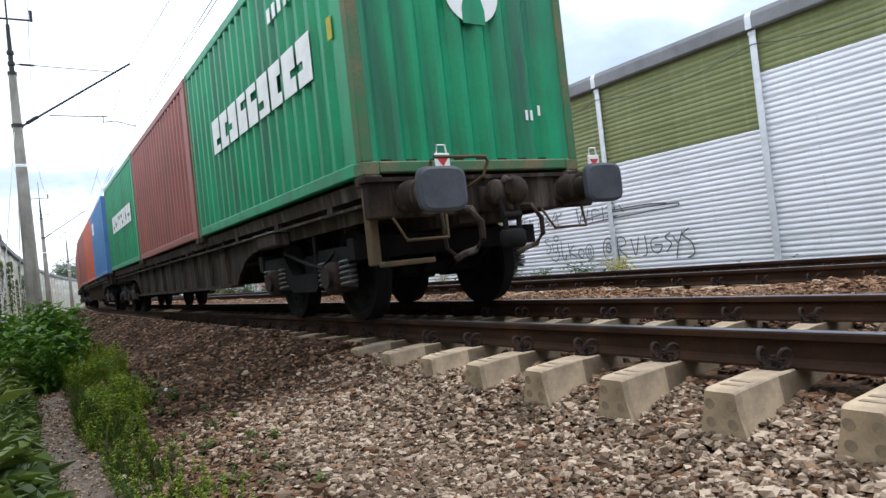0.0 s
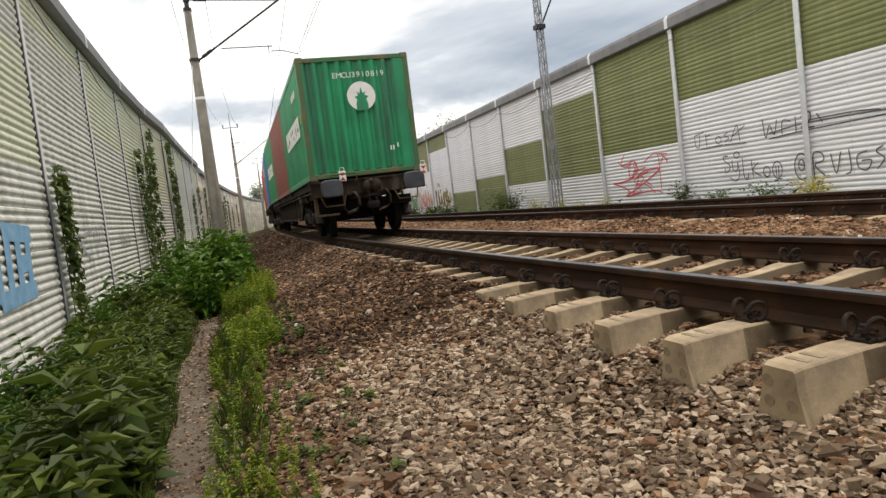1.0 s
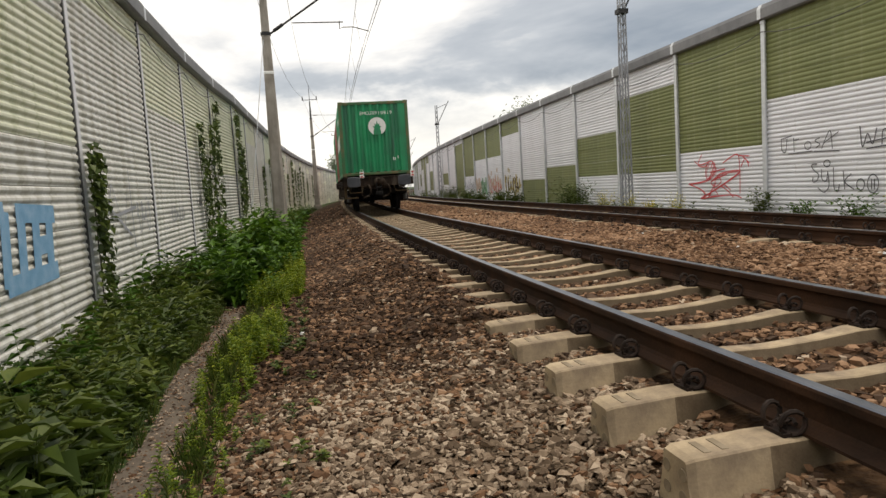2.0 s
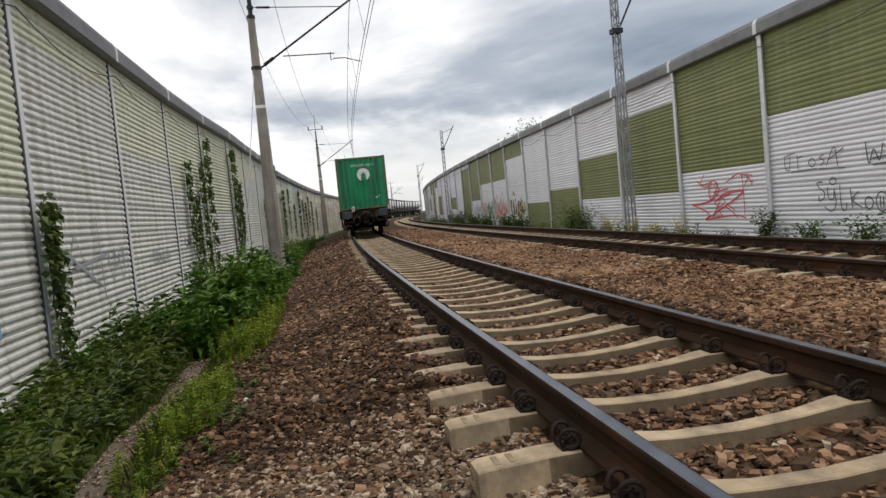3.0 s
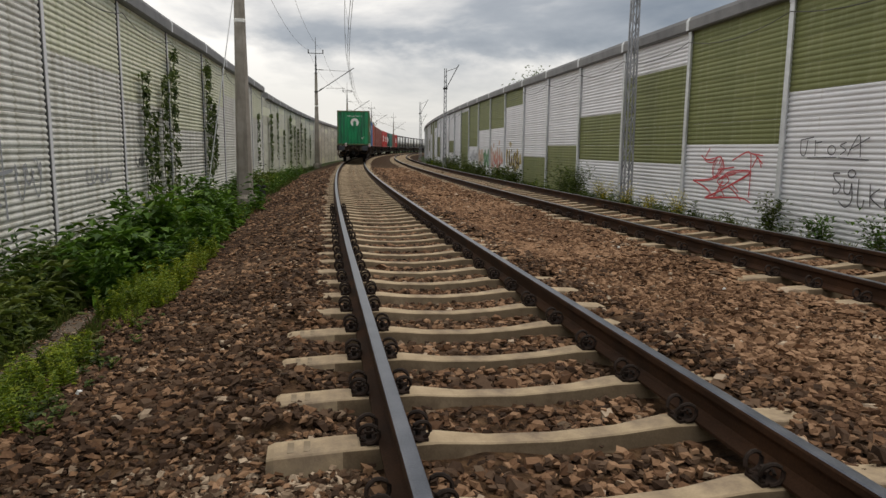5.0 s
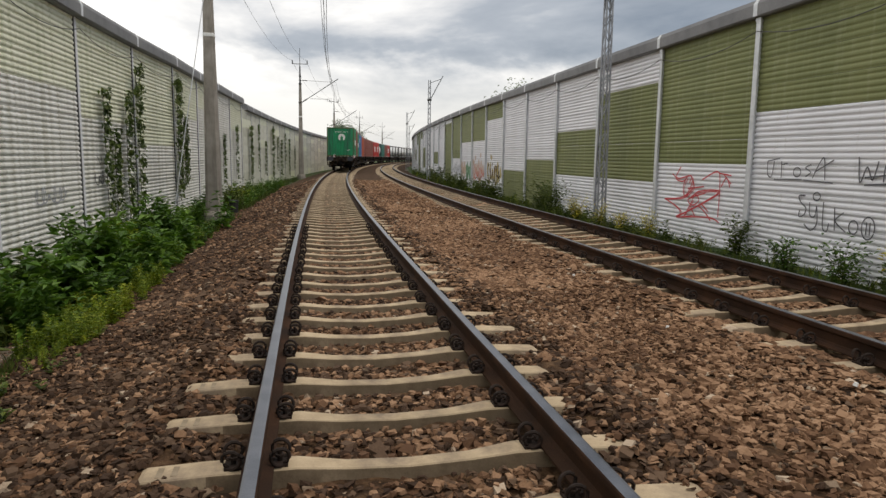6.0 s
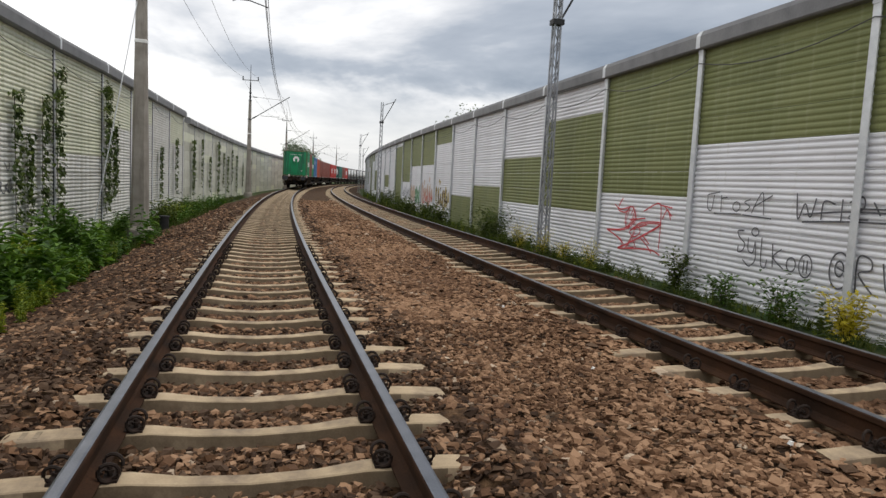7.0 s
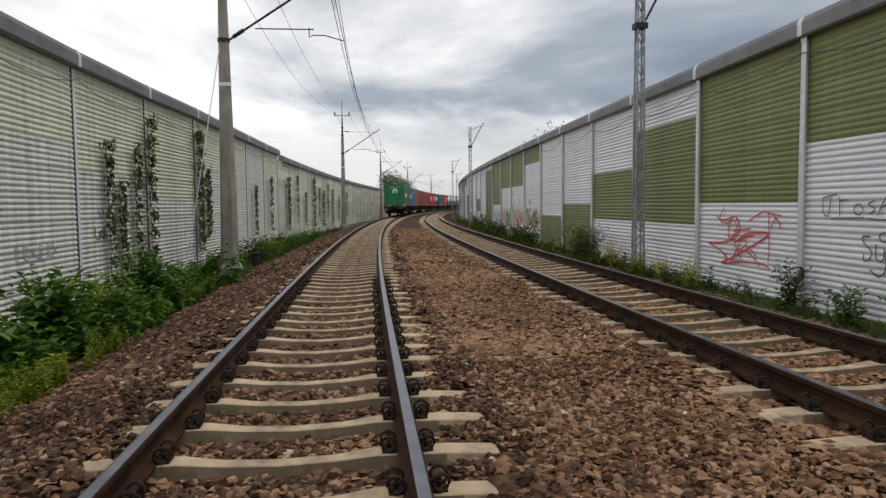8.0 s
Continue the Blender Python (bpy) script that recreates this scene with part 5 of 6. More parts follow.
def build_weeds():
    rng = np.random.default_rng(11)
    broad = [weed_proto(rng, rng.uniform(0.55, 1.0), 18, 0.24, 0.14, 0.25) for _ in range(7)]
    feathery = [weed_proto(rng, rng.uniform(0.35, 0.55), 34, 0.10, 0.05, 0.2) for _ in range(6)]
    low = [weed_proto(rng, 0.22, 12, 0.16, 0.10, 0.1) for _ in range(5)]
    grass = [grass_proto(rng, 16, 0.26) for _ in range(6)]

    def spread(n, s0, s1, o0, o1, a, b, keep=None):
        rows = [(rng.uniform(s0, s1), rng.uniform(o0, o1), rng.uniform(a, b)) for _ in range(n)]
        rows = [(s, o, z * (0.75 + 0.8 * max(0.0, noise.noise(Vector((s * 0.8, o * 0.8, 9.0)))))) for s, o, z in rows]
        return [r for r in rows if keep is None or keep(*r[:2])]

    clumpy = lambda s, o: noise.noise(Vector((s * 0.55, o * 1.1, 5.0))) > -0.25
    # tall broad-leaved weeds along the foot of the wall
    scatter("tall_weeds", "tall dark green broad-leaved weeds along the wall", "weeds", broad,
            spread(1500, 1.5, 15.0, -5.05, -3.85, 0.38, 0.72, clumpy) + spread(700, 15.0, 24.0, -4.95, -3.7, 0.40, 0.72, clumpy) + spread(260, 24, 44, -4.7, -3.9, 0.5, 0.9, clumpy), (M_LEAF_DARK,), 1)
    dock = [weed_proto(rng, rng.uniform(0.45, 0.65), 13, 0.27, 0.13, 0.35) for _ in range(5)]
    scatter("dock_weeds", "large-leaved dark green weeds between the wall and the footpath", "weeds", dock,
            spread(420, 2.5, 11.0, -4.95, -3.85, 0.75, 1.1) + spread(120, 11.0, 18.0, -4.8, -3.6, 0.7, 1.0), (M_LEAF_DARK,), 12)
    # bright feathery plants between the path and the stones
    scatter("light_weeds", "yellow-green feathery weeds at the edge of the ballast", "weeds", feathery,
            spread(230, 6.5, 9.5, -3.25, -2.75, 0.30, 0.55, clumpy) + spread(340, 9.5, 13.0, -3.30, -2.6, 0.5, 1.0, clumpy) + spread(110, 3.0, 7.0, -3.4, -2.95, 0.25, 0.6) + spread(160, 13, 24, -3.4, -2.75, 0.5, 1.0, clumpy), (M_LEAF_LIGHT,), 2)
    scatter("green_weeds", "lush mid-green weeds between the wall and the ballast", "weeds", feathery + broad,
            spread(620, 12.5, 24.0, -3.95, -2.75, 0.6, 1.3, clumpy) + spread(300, 10.5, 16.5, -4.2, -3.0, 0.75, 1.15) + spread(300, 24, 46, -4.3, -3.1, 0.6, 1.2, clumpy), (M_LEAF_MID,), 6)
    scatter("low_weeds", "low green weeds on the ground beside the path", "weeds", low,
            spread(1000, 0.5, 12.0, -4.9, -3.72, 0.7, 1.3) + spread(420, 11.0, 24.0, -4.4, -3.0, 0.8, 1.4) + spread(90, 3.0, 9.0, -3.1, -2.5, 0.3, 0.6) + spread(200, 24, 60, -4.6, -3.2, 0.8, 1.5), (M_LEAF_DARK,), 3)
    edge = lambda s, o: not (PATH_L < o + 0.10 * noise.noise(Vector((s * 0.5, 7.0, 1.0))) < PATH_R) or s > 15
    scatter("grass", "green grass tufts on both sides of the footpath", "grass", grass,
            spread(3000, 0.3, 15.0, -4.3, -3.05, 0.3, 0.68, edge) + spread(1500, 14.0, 40.0, -4.6, -2.9, 0.6, 1.1) + spread(260, 4.0, 22.0, 7.0, 7.8, 0.4, 0.9) + spread(500, 22.0, 60.0, 6.9, 7.8, 0.5, 1.2), (M_GRASS,), 4)
    # verge before the far wall
    scatter("verge_weeds", "green and yellow weeds along the far wall", "weeds", feathery + broad,
            spread(260, 17.0, 24.5, 6.9, 7.7, 0.35, 0.75, clumpy) + spread(330, 28.0, 75.0, 6.9, 7.8, 0.5, 1.1, clumpy) + spread(110, 6.0, 17.0, 7.2, 7.75, 0.3, 0.7), (M_LEAF_LIGHT, M_LEAF_DARK), 5, [0] * 6 + [1] * 7)
    rank = [weed_proto(rng, rng.uniform(0.8, 1.1), 24, 0.25, 0.11, 0.4, 0.05) for _ in range(6)]
    scatter("tall_weeds", "rank upright weeds with large mid-green leaves by the wall", "weeds", rank,
            spread(90, 2.0, 14.0, -5.05, -4.45, 0.5, 0.85) + spread(70, 14.0, 24.0, -4.95, -3.6, 0.5, 0.8) + spread(60, 10.5, 17.5, -4.3, -3.2, 0.6, 1.0), (M_LEAF_MID,), 9)


def shrub(label, s, o, height, radius, count, mat, seed, leaf=0.09):
    """Shrub with several thin stems and loose leaves round them."""
    rng = np.random.default_rng(seed)
    bush = thing("shrub", label, "shrub", "shrubs by the wall", m=along(s, o, float(ground_z(s, o))))
    stems = Shape()
    tips = []
    for _ in range(9):
        a, r = rng.uniform(0, 6.28), radius * rng.uniform(0.2, 0.9)
        tip = (r * math.cos(a), r * math.sin(a), height * rng.uniform(0.6, 1.0))
        mid = (tip[0] * 0.35, tip[1] * 0.35, tip[2] * 0.55)
        stems.tube([(0.03 * math.cos(a), 0.03 * math.sin(a), -0.05), mid, tip], 0.008, 4, r2=0.003)
        tips.append((np.array(mid), np.array(tip)))
    part("stalk", stems, M_STEM, bush)
    q = leaf_quads(rng, count, leaf, leaf * 0.6, 0.2)
    q = turn_leaves(q, rng.uniform(0, 6.28, count), rng.uniform(-0.4, 0.9, count))
    base = np.array([t[0] + (t[1] - t[0]) * u for t, u in zip([tips[i] for i in rng.integers(0, 9, count)], rng.uniform(-0.9, 1.05, count))])
    base += rng.normal(0, radius * 0.17, (count, 3))
    base[:, 2] = np.maximum(base[:, 2], 0.03)
    V = q + base[:, None, :]
    F = (LEAF_F[None] + 4 * np.arange(count)[:, None, None]).reshape(-1, 3)
    part("foliage", stuff_mesh("foliage", V.reshape(-1, 3), F, (mat,)), (), bush)
    return bush


def ivy(label, s, o, z0, z1, width, seed, count):
    """Climber hanging on the left wall: a woody line with clustered leaves standing off the panels."""
    rng = np.random.default_rng(seed)
    vine = thing("ivy", label, "climbing plant", "climbers on the wall", m=along(s, o + 0.10))
    line = []
    y = 0.0
    for z in np.linspace(z0, z1, 12):
        y += rng.uniform(-0.05, 0.05) * width * 4
        line.append((0.0, y, z))
    part("vine", Shape().tube(line, 0.008, 4), M_BARK, vine)
    pts = np.array(line)
    n = count
    u = 11 - 11 * rng.uniform(0, 1, n) ** 1.25
    u = np.where(rng.random(n) < 0.78, np.round(u * 0.75 + seed * 0.37) / 0.75 - seed * 0.49 + rng.normal(0, 0.20, n), u)
    u = np.clip(u, 0, 10.99)
    i = u.astype(int)
    c = pts[i] + (pts[i + 1] - pts[i]) * (u - i)[:, None]
    wide = width * (0.5 + 0.8 * np.abs(np.sin(u * 1.7 + seed)))
    c += np.stack([rng.uniform(0.0, 0.10, n), rng.normal(0, 1, n) * wide, rng.normal(0, 0.06, n)], -1)
    q = turn_leaves(leaf_quads(rng, n, 0.11, 0.10, 0.3), rng.uniform(-1.2, 1.2, n), rng.uniform(-1.4, 0.2, n))
    V = q + c[:, None, :]
    F = (LEAF_F[None] + 4 * np.arange(n)[:, None, None]).reshape(-1, 3)
    part("foliage", stuff_mesh("foliage", V.reshape(-1, 3), F, (M_IVY,)), (), vine)


def tree(label, s, o, height, radius, count, seed, leaf=0.4):
    rng = np.random.default_rng(seed)
    top = thing("tree", label, "tree", "distant trees", m=along(s, o, -0.95))
    trunk = Shape().tube([(0, 0, 0), (0.1, 0.05, height * 0.35), (0.0, 0.1, height * 0.75)], 0.22, 8, r2=0.06)
    ends = []
    for _ in range(11):
        a, z, r = rng.uniform(0, 6.28), rng.uniform(0.3, 0.7) * height, radius * rng.uniform(0.5, 0.95)
        e = (r * math.cos(a), r * math.sin(a), z + rng.uniform(0.1, 0.3) * height)
        trunk.tube([(0.05, 0.05, z * 0.8), (e[0] * 0.5, e[1] * 0.5, z + 0.1 * height), e], 0.07, 5, r2=0.02)
        ends.append(e)
    ends.append((0, 0, height * 0.9))
    part("trunk", trunk, M_BARK, top)
    e = np.array(ends)[rng.integers(0, len(ends), count)]
    c = e + rng.normal(0, 1, (count, 3)) * np.array([radius * 0.24, radius * 0.24, height * 0.085])
    q = turn_leaves(leaf_quads(rng, count, leaf, leaf * 0.7, 0.2), rng.uniform(0, 6.28, count), rng.uniform(-0.8, 0.8, count))
    V = q + c[:, None, :]
    F = (LEAF_F[None] + 4 * np.arange(count)[:, None, None]).reshape(-1, 3)
    part("crown", stuff_mesh("crown", V.reshape(-1, 3), F, (M_TREE,)), (), top)


build_weeds()
shrub("small leafy shrub with pale tips at the wall post", 14.35, 7.55, 0.85, 0.30, 420, M_LEAF_DARK, 1)
shrub("loose mid-green shrub before the graffiti", 12.9, 7.55, 0.55, 0.48, 260, M_LEAF_MID, 2)
shrub("loose mid-green shrub before the graffiti", 11.6, 7.50, 0.7, 0.60, 320, M_LEAF_MID, 3)
shrub("yellow-flowered shrub at the foot of the wall", 10.3, 7.45, 0.65, 0.38, 420, M_FLOWER, 4)
shrub("wide dark green shrub beside the lattice mast", 24.6, 7.35, 1.15, 0.75, 900, M_LEAF_DARK, 5)
shrub("wide dark green shrub beside the lattice mast", 26.2, 7.45, 1.05, 0.80, 900, M_LEAF_DARK, 6)
shrub("low yellow-green shrub at the foot of the wall", 21.9, 7.2, 0.75, 0.45, 420, M_FLOWER, 7, 0.06)
shrub("low yellow-green shrub at the foot of the wall", 19.2, 7.45, 0.55, 0.40, 320, M_FLOWER, 8, 0.06)
for k, (s, h, r) in enumerate(((33, 0.8, 0.7), (36, 0.7, 0.8), (40.5, 0.75, 0.9), (45, 0.8, 0.9), (52, 1.1, 1.1))):
    shrub("rough green shrub along the far wall", s, 7.3, h, r, 600, (M_GRASS, M_LEAF_DARK)[k % 2], 20 + k, 0.14)
shrub("bright green bushy shrub on the edge of the ballast", 16.2, -3.25, 1.1, 0.55, 900, M_LEAF_MID, 30, 0.12)
shrub("tall bright green weed bush beside the footpath", 13.6, -3.95, 1.15, 0.50, 800, M_LEAF_MID, 40, 0.13)
shrub("tall bright green weed bush beside the footpath", 15.0, -3.7, 0.95, 0.50, 700, M_LEAF_LIGHT, 41, 0.12)
shrub("lush bright green elder-like bush beside the ballast", 12.7, -3.45, 1.05, 0.55, 520, M_LEAF_MID, 44, 0.19)
shrub("lush bright green elder-like bush beside the ballast", 11.5, -3.35, 0.75, 0.60, 460, M_LEAF_MID, 45, 0.18)
shrub("lush green weed bush beside the ballast", 17.4, -3.3, 0.8, 0.6, 520, M_LEAF_MID, 46, 0.15)
shrub("low yellow-flowered shrub at the foot of the wall", 17.6, 7.35, 0.65, 0.40, 360, M_FLOWER, 42, 0.05)
shrub("low yellow-flowered shrub at the foot of the wall", 20.4, 7.25, 0.70, 0.45, 400, M_FLOWER, 43, 0.05)
shrub("green bushy shrub by the concrete pole", 22.0, -3.75, 0.7, 0.5, 700, M_LEAF_MID, 31, 0.10)
shrub("green bushy shrub past the concrete pole", 28.5, -3.6, 0.9, 0.8, 900, M_LEAF_DARK, 32, 0.12)
shrub("green bushy shrub past the concrete pole", 31.5, -3.8, 0.8, 0.8, 800, M_LEAF_LIGHT, 33, 0.12)
shrub("green bushy shrub past the concrete pole", 36, -4.0, 0.7, 0.9, 700, M_LEAF_DARK, 34, 0.13)
ivy("dark ivy climbing a wall post", 10.1, -5.2, -0.6, 1.5, 0.13, 1, 420)
ivy("dark ivy strip on the wall panels", 19.2, -5.2, -0.3, 2.7, 0.12, 2, 260)
ivy("dark ivy strip on the wall panels", 19.9, -5.2, -0.3, 1.9, 0.10, 3, 190)
ivy("dark ivy strip on the wall panels", 20.7, -5.16, -0.3, 2.8, 0.12, 4, 290)
ivy("dark ivy strip on the wall post", 21.7, -5.13, -0.3, 3.5, 0.15, 5, 420)
ivy("dense dark ivy patch on the wall", 25.7, -4.96, 0.0, 3.7, 0.20, 6, 620)
ivy("dense dark ivy patch on the wall", 26.5, -4.95, 0.4, 2.5, 0.12, 7, 300)
for k, s in enumerate((34.5, 38.4, 47.3, 50.8, 58.0, 63.2, 71.0, 77.5)):
    ivy("dark ivy strip hanging on the old wall panels", s, -4.93, 0.2 * (k % 3), 2.2 + 0.5 * (k % 3), 0.12, 50 + k, 170)
ivy("dark ivy patch far along the wall", 43.9, -4.93, 0.0, 3.0, 0.22, 8, 420)
ivy("dark ivy patch far along the wall", 55.0, -4.93, -0.3, 3.4, 0.25, 9, 420)
ivy("dark ivy patch far along the wall", 60.5, -4.93, -0.3, 2.6, 0.25, 10, 300)
ivy("dark ivy patch far along the wall", 66.5, -4.93, -0.3, 2.8, 0.25, 11, 300)
tree("broad leafy tree far behind the wall", 180, -12, 9.8, 3.8, 3600, 1, 0.6)
tree("broad leafy tree far ahead of the train", 205, 21, 8.0, 4.8, 2600, 2, 0.7)
tree("broad leafy tree far ahead of the train", 235, 26, 9.5, 5.2, 2600, 3, 0.8)
tree("tree whose top just clears the noise wall", 44, 10.9, 6.5, 1.1, 2200, 4, 0.20)


# ---- sprayed writing that cannot be read, as plain strokes ----
def strokes(name, label, lines, width, mat, wall_o, sign):
    """Flat sprayed strokes 3 mm before the ribs; lines: polylines of (s, z), each one unbroken ribbon."""
    first = at(lines[0][0][0], wall_o(lines[0][0][0]) - sign * 0.012, lines[0][0][1])
    tag = thing(name, label, "graffiti", "graffiti on the walls", m=Matrix.Translation(first))
    for line in lines:
        pts = [Vector(p) for k, p in enumerate(line) if k == 0 or (Vector(p) - Vector(line[k - 1])).length > 1e-3]
        verts = []
        for k, p in enumerate(pts):
            d = (pts[min(k + 1, len(pts) - 1)] - pts[max(k - 1, 0)])
            if d.length < 1e-4:
                d = pts[k] - pts[k - 1]
            d.normalize()
            nrm = Vector((-d.y, d.x)) * width / 2
            for q in (p - nrm, p + nrm):
                verts.append(tuple(at(q.x, wall_o(q.x) - sign * 0.012, q.y) - first))
        sh = Shape().add(verts, [(2 * k, 2 * k + 2, 2 * k + 3, 2 * k + 1) for k in range(len(pts) - 1)])
        part("paint_stroke", sh, mat, tag)
    return tag


def sprayed(line, n=5):
    """A hand-drawn line: the corners of a polyline swung round in a smooth curve."""
    pts = [Vector(p) for p in line]
    if len(pts) < 3:
        return [tuple(p) for p in pts]
    out = []
    for k in range(len(pts) - 1):
        a, b, c, d = pts[max(k - 1, 0)], pts[k], pts[k + 1], pts[min(k + 2, len(pts) - 1)]
        for u in np.linspace(0, 1, n, endpoint=False):
            out.append(tuple(0.5 * (2 * b + (c - a) * u + (2 * a - 5 * b + 4 * c - d) * u * u + (3 * b - a - 3 * c + d) * u ** 3)))
    return out + [tuple(pts[-1])]


def ringed(u, v, ru, rv):
    return [(u + ru * math.cos(a), v + rv * math.sin(a)) for a in np.linspace(0.4, 6.6, 11)]


def written(lines, s0, s1, z0, z1):
    """Strokes drawn in a unit box, across from s0 to s1 and down from z1 to z0."""
    return [sprayed([(s0 + (s1 - s0) * u, z1 - (z1 - z0) * v) for u, v in line]) for line in lines]


def scribble(s0, s1, z0, z1, letters, seed):
    """One running, looping line for a tag that cannot be read, with a few hooks over it."""
    rng = random.Random(seed)
    f1, f2, ph = letters * rng.uniform(5.5, 6.5), letters * rng.uniform(10, 13), rng.uniform(0, 6.28)
    loop = 0.38 * (s1 - s0) / letters
    run = []
    for u in np.linspace(0, 1, letters * 12):
        amp = 0.22 + 0.16 * math.sin(u * 11 + ph)
        run.append((s0 + (s1 - s0) * u + loop * math.cos(f1 * u + ph), (z0 + z1) / 2 + (z1 - z0) * (amp * math.sin(f1 * u + ph) + 0.10 * math.sin(f2 * u))))
    out = [run]
    for _ in range(letters // 2):
        a, z = s0 + (s1 - s0) * rng.random(), z0 + (z1 - z0) * rng.uniform(0.5, 1.1)
        out.append([(a, z), (a + 0.10, z + 0.05), (a + 0.16, z - 0.12)])
    return out


def build_graffiti():
    star = [[(0.25, 0.0), (0.18, 0.22), (0.30, 0.27), (0.38, 0.15)], [(0.12, 0.14), (0.22, 0.22), (0.42, 0.16), (0.40, 0.30)],
            [(0.0, 0.64), (0.34, 0.55), (0.46, 0.20)], [(0.0, 0.64), (0.20, 0.76), (0.29, 0.88), (0.22, 0.97), (0.47, 0.90)],
            [(0.36, 0.17), (0.31, 0.36), (0.34, 0.55), (0.47, 0.36), (0.43, 0.17)], [(0.47, 0.60), (0.34, 0.95)],
            [(0.22, 0.97), (0.60, 0.65), (0.84, 0.40), (0.56, 0.43), (0.45, 0.57)], [(0.56, 0.70), (0.66, 0.80), (0.74, 0.93)], [(0.60, 0.65), (0.70, 0.78)],
            [(0.59, 0.22), (0.80, 0.06), (0.84, 0.30), (0.84, 0.85)], [(0.83, 0.09), (0.98, 0.12)], [(0.86, 0.32), (0.92, 0.16), (0.97, 0.32)], [(0.88, 0.10), (0.98, 0.26)],
            [(0.24, 0.97), (0.70, 0.88), (0.86, 0.94)], [(0.40, 0.60), (0.50, 0.50), (0.56, 0.60), (0.47, 0.70), (0.40, 0.60), (0.65, 0.45)], [(0.38, 0.40), (0.62, 0.34)], [(0.44, 0.72), (0.52, 0.92)]]
    strokes("graffiti", "red sprayed star-shaped scribble on white panels", written(star, 18.12, 15.25, -0.04, 1.18), 0.027, M_SPRAY_RED, right_wall_o, 1.10)
    strokes("graffiti", "thin pinkish-red lines sprayed over the star scribble", written([[(0.96 * u + 0.03, 0.94 * v + 0.05) for u, v in l] for l in star[2:9]], 18.12, 15.25, -0.04, 1.18), 0.018, M_SPRAY_RED, right_wall_o, 1.12)
    framed = [[(0.0, 0.15), (0.01, 0.75), (0.08, 0.85), (0.11, 0.15)], [(0.23, 0.15), (0.24, 0.90)], [(0.23, 0.30), (0.33, 0.24)], ringed(0.48, 0.62, 0.055, 0.20), [(0.68, 0.28), (0.60, 0.42), (0.68, 0.60), (0.61, 0.80)],
              [(0.71, 0.85), (0.78, 0.30), (0.85, 0.0), (0.88, 0.90)], [(0.73, 0.60), (0.98, 0.08)], [(0.58, 0.95), (0.99, 1.02)], [(0.0, 0.15), (0.20, 0.02)], [(0.12, 0.98), (0.56, 0.93)]]
    strokes("graffiti", "thin black unreadable tag in a sprayed frame", written(framed, 14.15, 12.4, 1.0, 1.40), 0.020, M_SPRAY_BLACK, right_wall_o, 1.10)
    crossed = [[(0.0, 0.0), (0.02, 0.90), (0.06, 0.35), (0.10, 0.80), (0.13, 0.15)], [(0.17, 0.85), (0.18, 0.25), (0.25, 0.32)], [(0.29, 0.15), (0.29, 0.90)], [(0.33, 0.25), (0.40, 0.05), (0.41, 0.40), (0.33, 0.72), (0.44, 0.75)],
               [(0.05, 0.72), (0.30, 0.55), (0.60, 0.52), (0.95, 0.56), (1.0, 0.64), (0.95, 0.72), (0.60, 0.80), (0.30, 0.86), (0.05, 0.98)], [(0.36, 0.42), (0.72, 0.40), (0.90, 0.50)], [(0.46, 0.20), (0.50, 0.60)]]
    strokes("graffiti", "thin black unreadable tag, crossed out", written(crossed, 11.9, 8.85, 0.98, 1.42), 0.026, M_SPRAY_BLACK, right_wall_o, 1.10)
    looped = [[(0.09, 0.10), (0.0, 0.12), (0.03, 0.28), (0.11, 0.42), (0.09, 0.60), (0.02, 0.66), (0.02, 0.50)], [(0.16, 0.26), (0.17, 0.58), (0.24, 0.62), (0.26, 0.34)], [(0.26, 0.34), (0.28, 0.78), (0.20, 0.98), (0.10, 0.84)], ringed(0.25, 0.10, 0.05, 0.10),
              [(0.35, 0.22), (0.36, 0.85), (0.42, 0.95), (0.44, 0.74)], [(0.50, 0.34), (0.52, 0.90)], [(0.62, 0.44), (0.52, 0.66), (0.66, 0.90)], ringed(0.75, 0.76, 0.055, 0.16), ringed(0.92, 0.74, 0.075, 0.26), [(0.90, 0.60), (0.90, 0.90)], [(0.94, 0.60), (0.94, 0.90)]]
    strokes("graffiti", "black looping unreadable tag on white panels", written(looped, 13.2, 11.45, 0.16, 0.82), 0.023, M_SPRAY_BLACK, right_wall_o, 1.10)
    row = [ringed(0.06, 0.50, 0.07, 0.48), ringed(0.06, 0.45, 0.03, 0.20), [(0.04, 0.42), (0.10, 0.50)], [(0.18, 0.98), (0.18, 0.10), (0.26, 0.10), (0.27, 0.36), (0.19, 0.50), (0.29, 0.95)], [(0.34, 0.15), (0.38, 0.85), (0.43, 0.12)], [(0.50, 0.08), (0.51, 0.78), (0.46, 0.90)],
           [(0.65, 0.20), (0.57, 0.32), (0.57, 0.70), (0.64, 0.82), (0.68, 0.52), (0.60, 0.50)], [(0.78, 0.08), (0.72, 0.24), (0.78, 0.50), (0.72, 0.82)], [(0.80, 0.20), (0.85, 0.50), (0.90, 0.08)], [(0.85, 0.50), (0.82, 1.10)], [(0.97, 0.0), (0.90, 0.20), (0.98, 0.52), (1.0, 0.95), (0.93, 1.10)]]
    strokes("graffiti", "black unreadable row of sprayed letters on white panels", written(row, 11.1, 8.6, 0.08, 0.62), 0.027, M_SPRAY_BLACK, right_wall_o, 1.10)
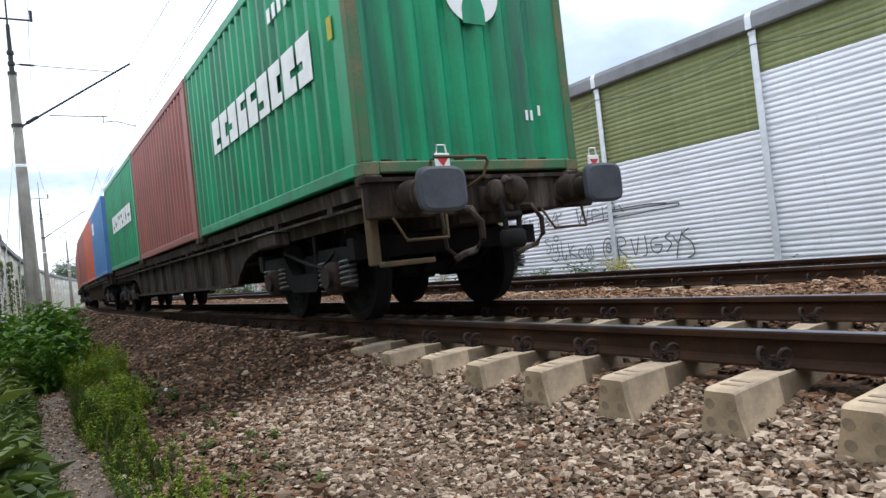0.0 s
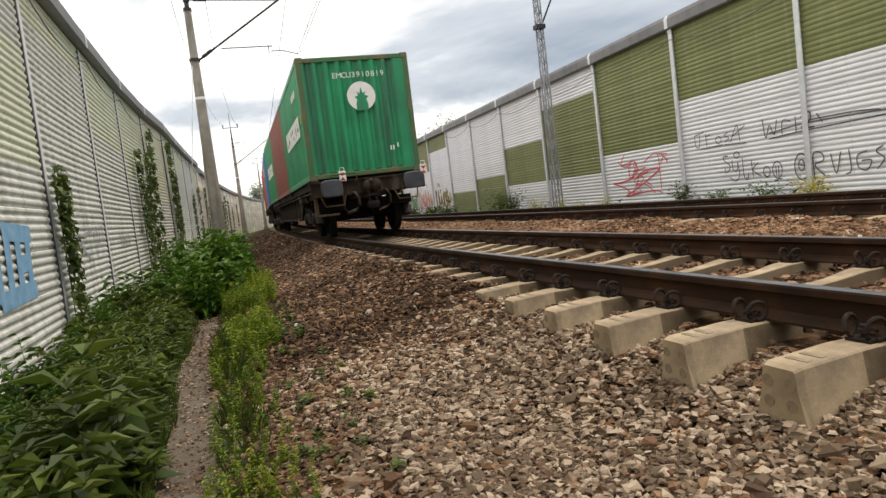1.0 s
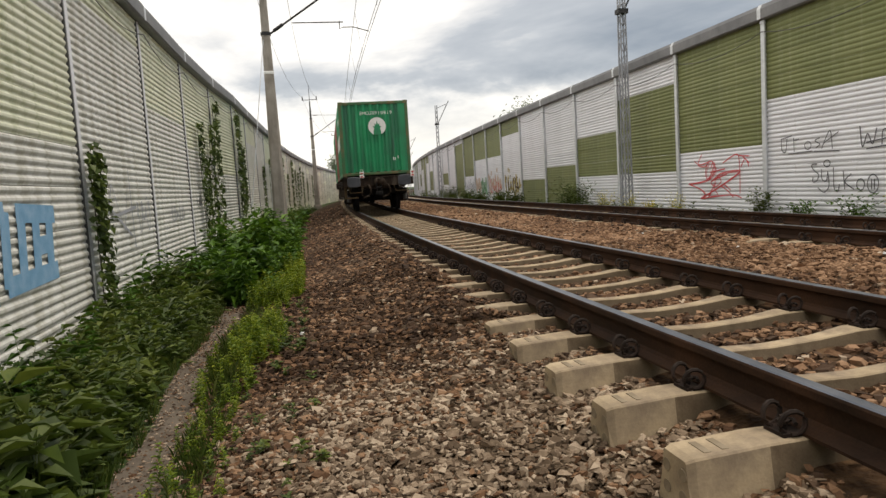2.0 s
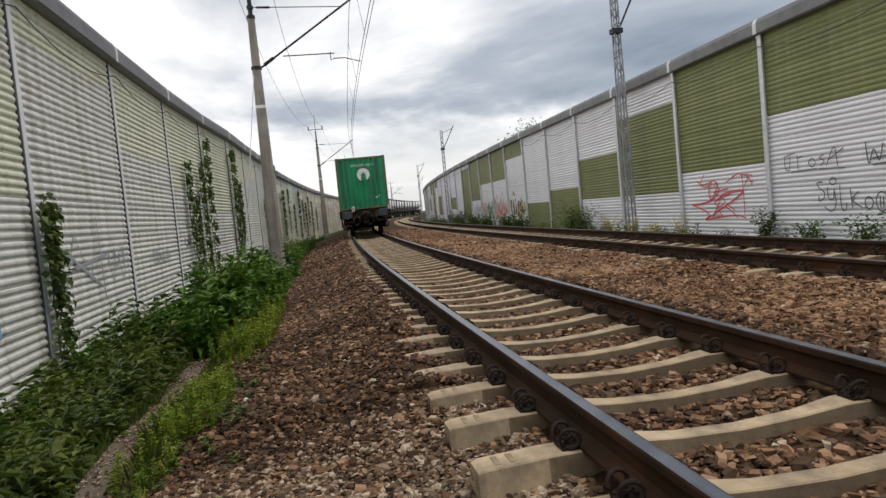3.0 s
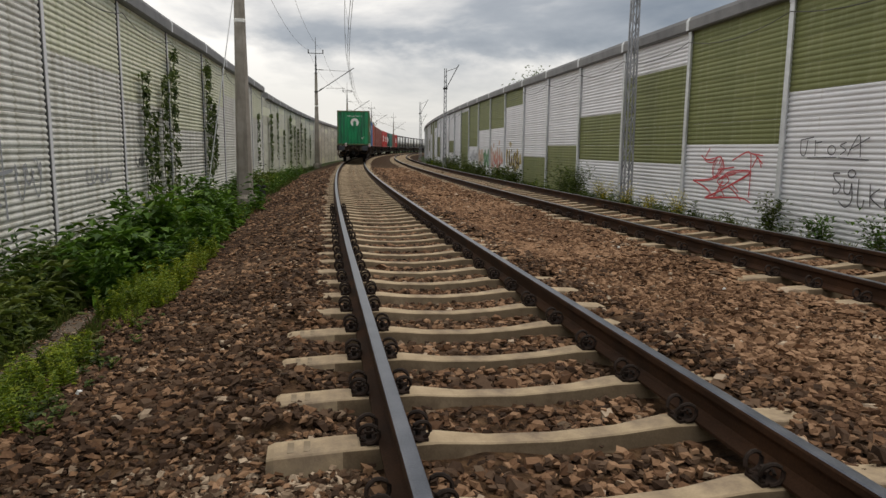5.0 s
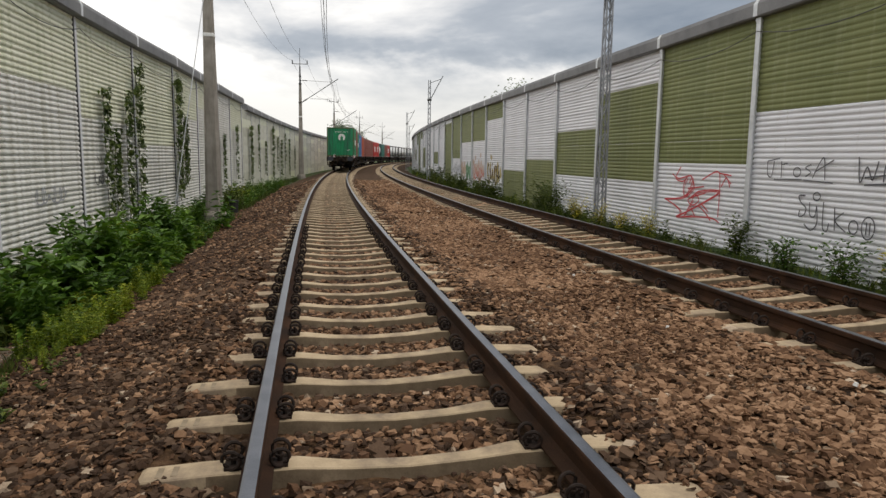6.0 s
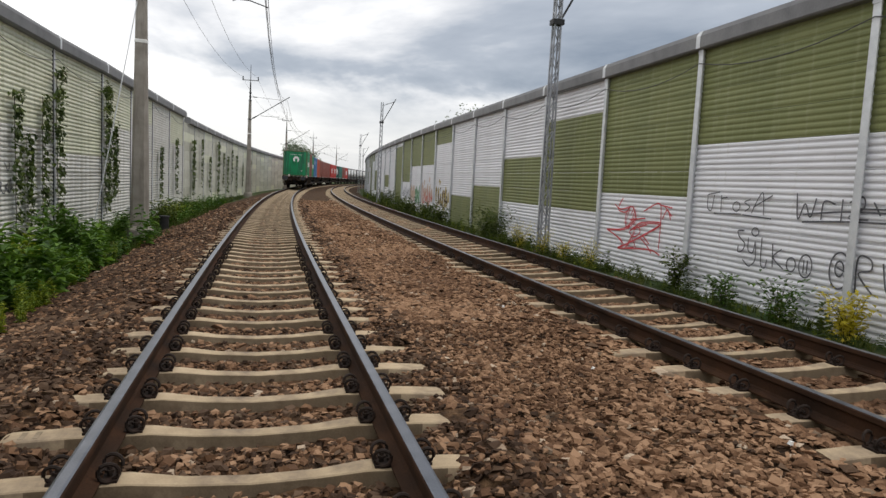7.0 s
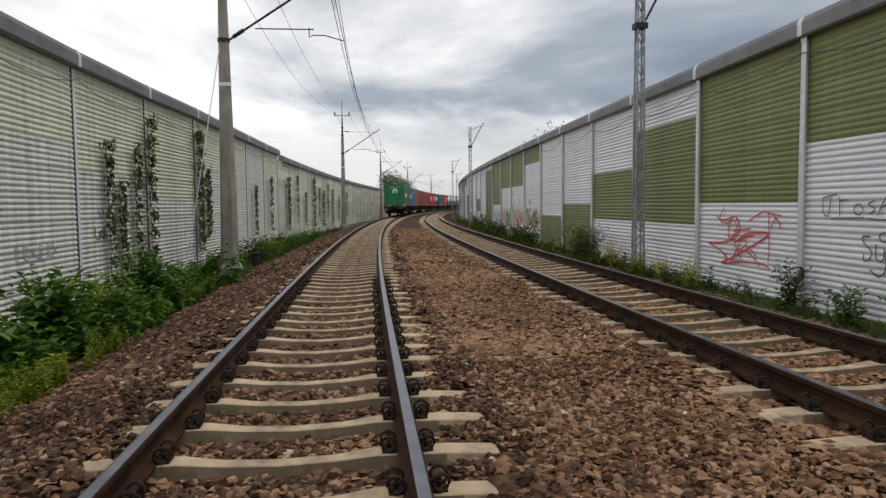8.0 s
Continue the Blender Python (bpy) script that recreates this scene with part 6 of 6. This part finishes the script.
    for k, (a, b, z, wide, m) in enumerate(((34.6, 37.9, 1.3, 0.15, M_SPRAY_OCHRE), (35.0, 37.6, 1.1, 0.09, M_EDGE_RUST), (38.5, 41.8, 1.4, 0.24, M_SPRAY_PEACH), (38.8, 41.5, 1.0, 0.06, M_SPRAY_RED), (42.4, 44.2, 1.3, 0.22, M_SPRAY_GREEN), (44.3, 45.9, 1.2, 0.20, M_SPRAY_PEACH), (46.3, 49.4, 1.2, 0.08, M_SPRAY_GREY))):
        strokes("graffiti", "worn coloured scribble low on the wall", scribble(b, a, -0.1, z, 6, 40 + k), wide, m, right_wall_o, 1.10 + 0.25 * (k % 2))
    blue = [[(6.9 + 0.36 * k, 0.05 + 0.02 * (k % 3)), (6.98 + 0.36 * k, 0.80 - 0.04 * (k % 2))] for k in range(6)] + [[(6.85, 0.74), (7.7, 0.80)], [(7.95, 0.78), (8.95, 0.74)], [(6.9, 0.10), (7.4, 0.06)], [(7.6, 0.10), (8.9, 0.14)], [(8.3, 0.42), (8.8, 0.44)]]
    strokes("graffiti", "faded blue block-shaped spray patch on grey panels", blue, 0.19, M_SPRAY_BLUE, left_wall_o, -1.10)
    strokes("graffiti", "faded grey angular scribble on grey panels", [[(10.7, 0.2), (11.3, 1.1), (11.8, 0.4), (12.3, 1.35), (12.35, 0.1)], [(11.0, 0.6), (12.6, 0.75)], [(10.8, 0.9), (12.2, 0.3)]], 0.05, M_SPRAY_GREY, left_wall_o, -1.10)
    strokes("graffiti", "faded grey-blue unreadable tag on grey panels", scribble(12.6, 13.6, 0.3, 1.0, 4, 61), 0.03, M_SPRAY_GREY, left_wall_o, -1.10)
    strokes("graffiti", "faded grey-blue unreadable tag on grey panels", scribble(15.4, 16.8, 0.3, 0.75, 5, 62), 0.03, M_SPRAY_GREY, left_wall_o, -1.10)
    strokes("graffiti", "small black unreadable tag beside the ivy", scribble(18.5, 19.2, 0.55, 0.95, 3, 63) + scribble(18.85, 19.05, 1.05, 1.35, 1, 64), 0.03, M_SPRAY_BLACK, left_wall_o, -1.10)


build_graffiti()


# ---- small things ----
def build_small():
    for sgn, posts, wall_o, z in ((1, RIGHT_POSTS[4:24], right_wall_o, 3.78), (-1, LEFT_POSTS[5:18], left_wall_o, 3.80)):
        pts = []
        for a, b in zip(posts, posts[1:]):
            for k in range(8):
                u = k / 8
                s = a + (b - a) * u
                pts.append(at(s, wall_o(s) - sgn * 0.11, z - 0.22 * 4 * u * (1 - u)))
        tagged(part("wall_cable", Shape().tube(pts, 0.009, 4), M_POST_DARK), "thin dark cable drooping from post to post", "cable", "cables on the walls")
    for s, o in ((21.9, -4.35), (25.4, -3.85)):
        tagged(part("guy_wire", Shape().tube([at(23.15, -3.41, 6.3), at(s, o, -0.75)], 0.014, 5), M_GALV), "pale steel guy wire staying the concrete pole", "guy wire", "guy wires")
    stub = thing("drain_stub", "short black plastic pipe stub in the weeds", "pipe", m=along(26.45, -3.3, float(ground_z(26.45, -3.3)) - 0.05))
    part("pipe", Shape().tube([(0, 0, 0), (0, 0, 0.50)], 0.14, 14), M_BLACK, stub)
    part("rim", Shape().tube([(0, 0, 0.47), (0, 0, 0.53)], 0.16, 14), M_BLACK, stub)
    rng = random.Random(3)
    for s, o in ((3.75, -0.55), (6.4, 3.05), (8.2, 2.7), (4.9, 2.2), (7.0, -2.6), (11.0, 2.9)):
        scrap = Shape()
        ring = [(0.020 * rng.uniform(0.7, 1.3) * math.cos(a), 0.017 * rng.uniform(0.7, 1.3) * math.sin(a)) for a in np.linspace(0, 6.28, 7, endpoint=False)]
        scrap.loft([[(x, y, 0.0) for x, y in ring], [(x * 0.7, y * 0.8, 0.022) for x, y in ring]])
        tagged(part("pale_stone", scrap, M_WHITEPAINT, m=along(s, o, float(ground_z(s, o)) + 0.02) @ pose(0, 0, 0, 10, 8, 40)), "pale whitish stone among the brown ballast", "stone", "pale stones")


build_small()

build_sleepers()
motions()
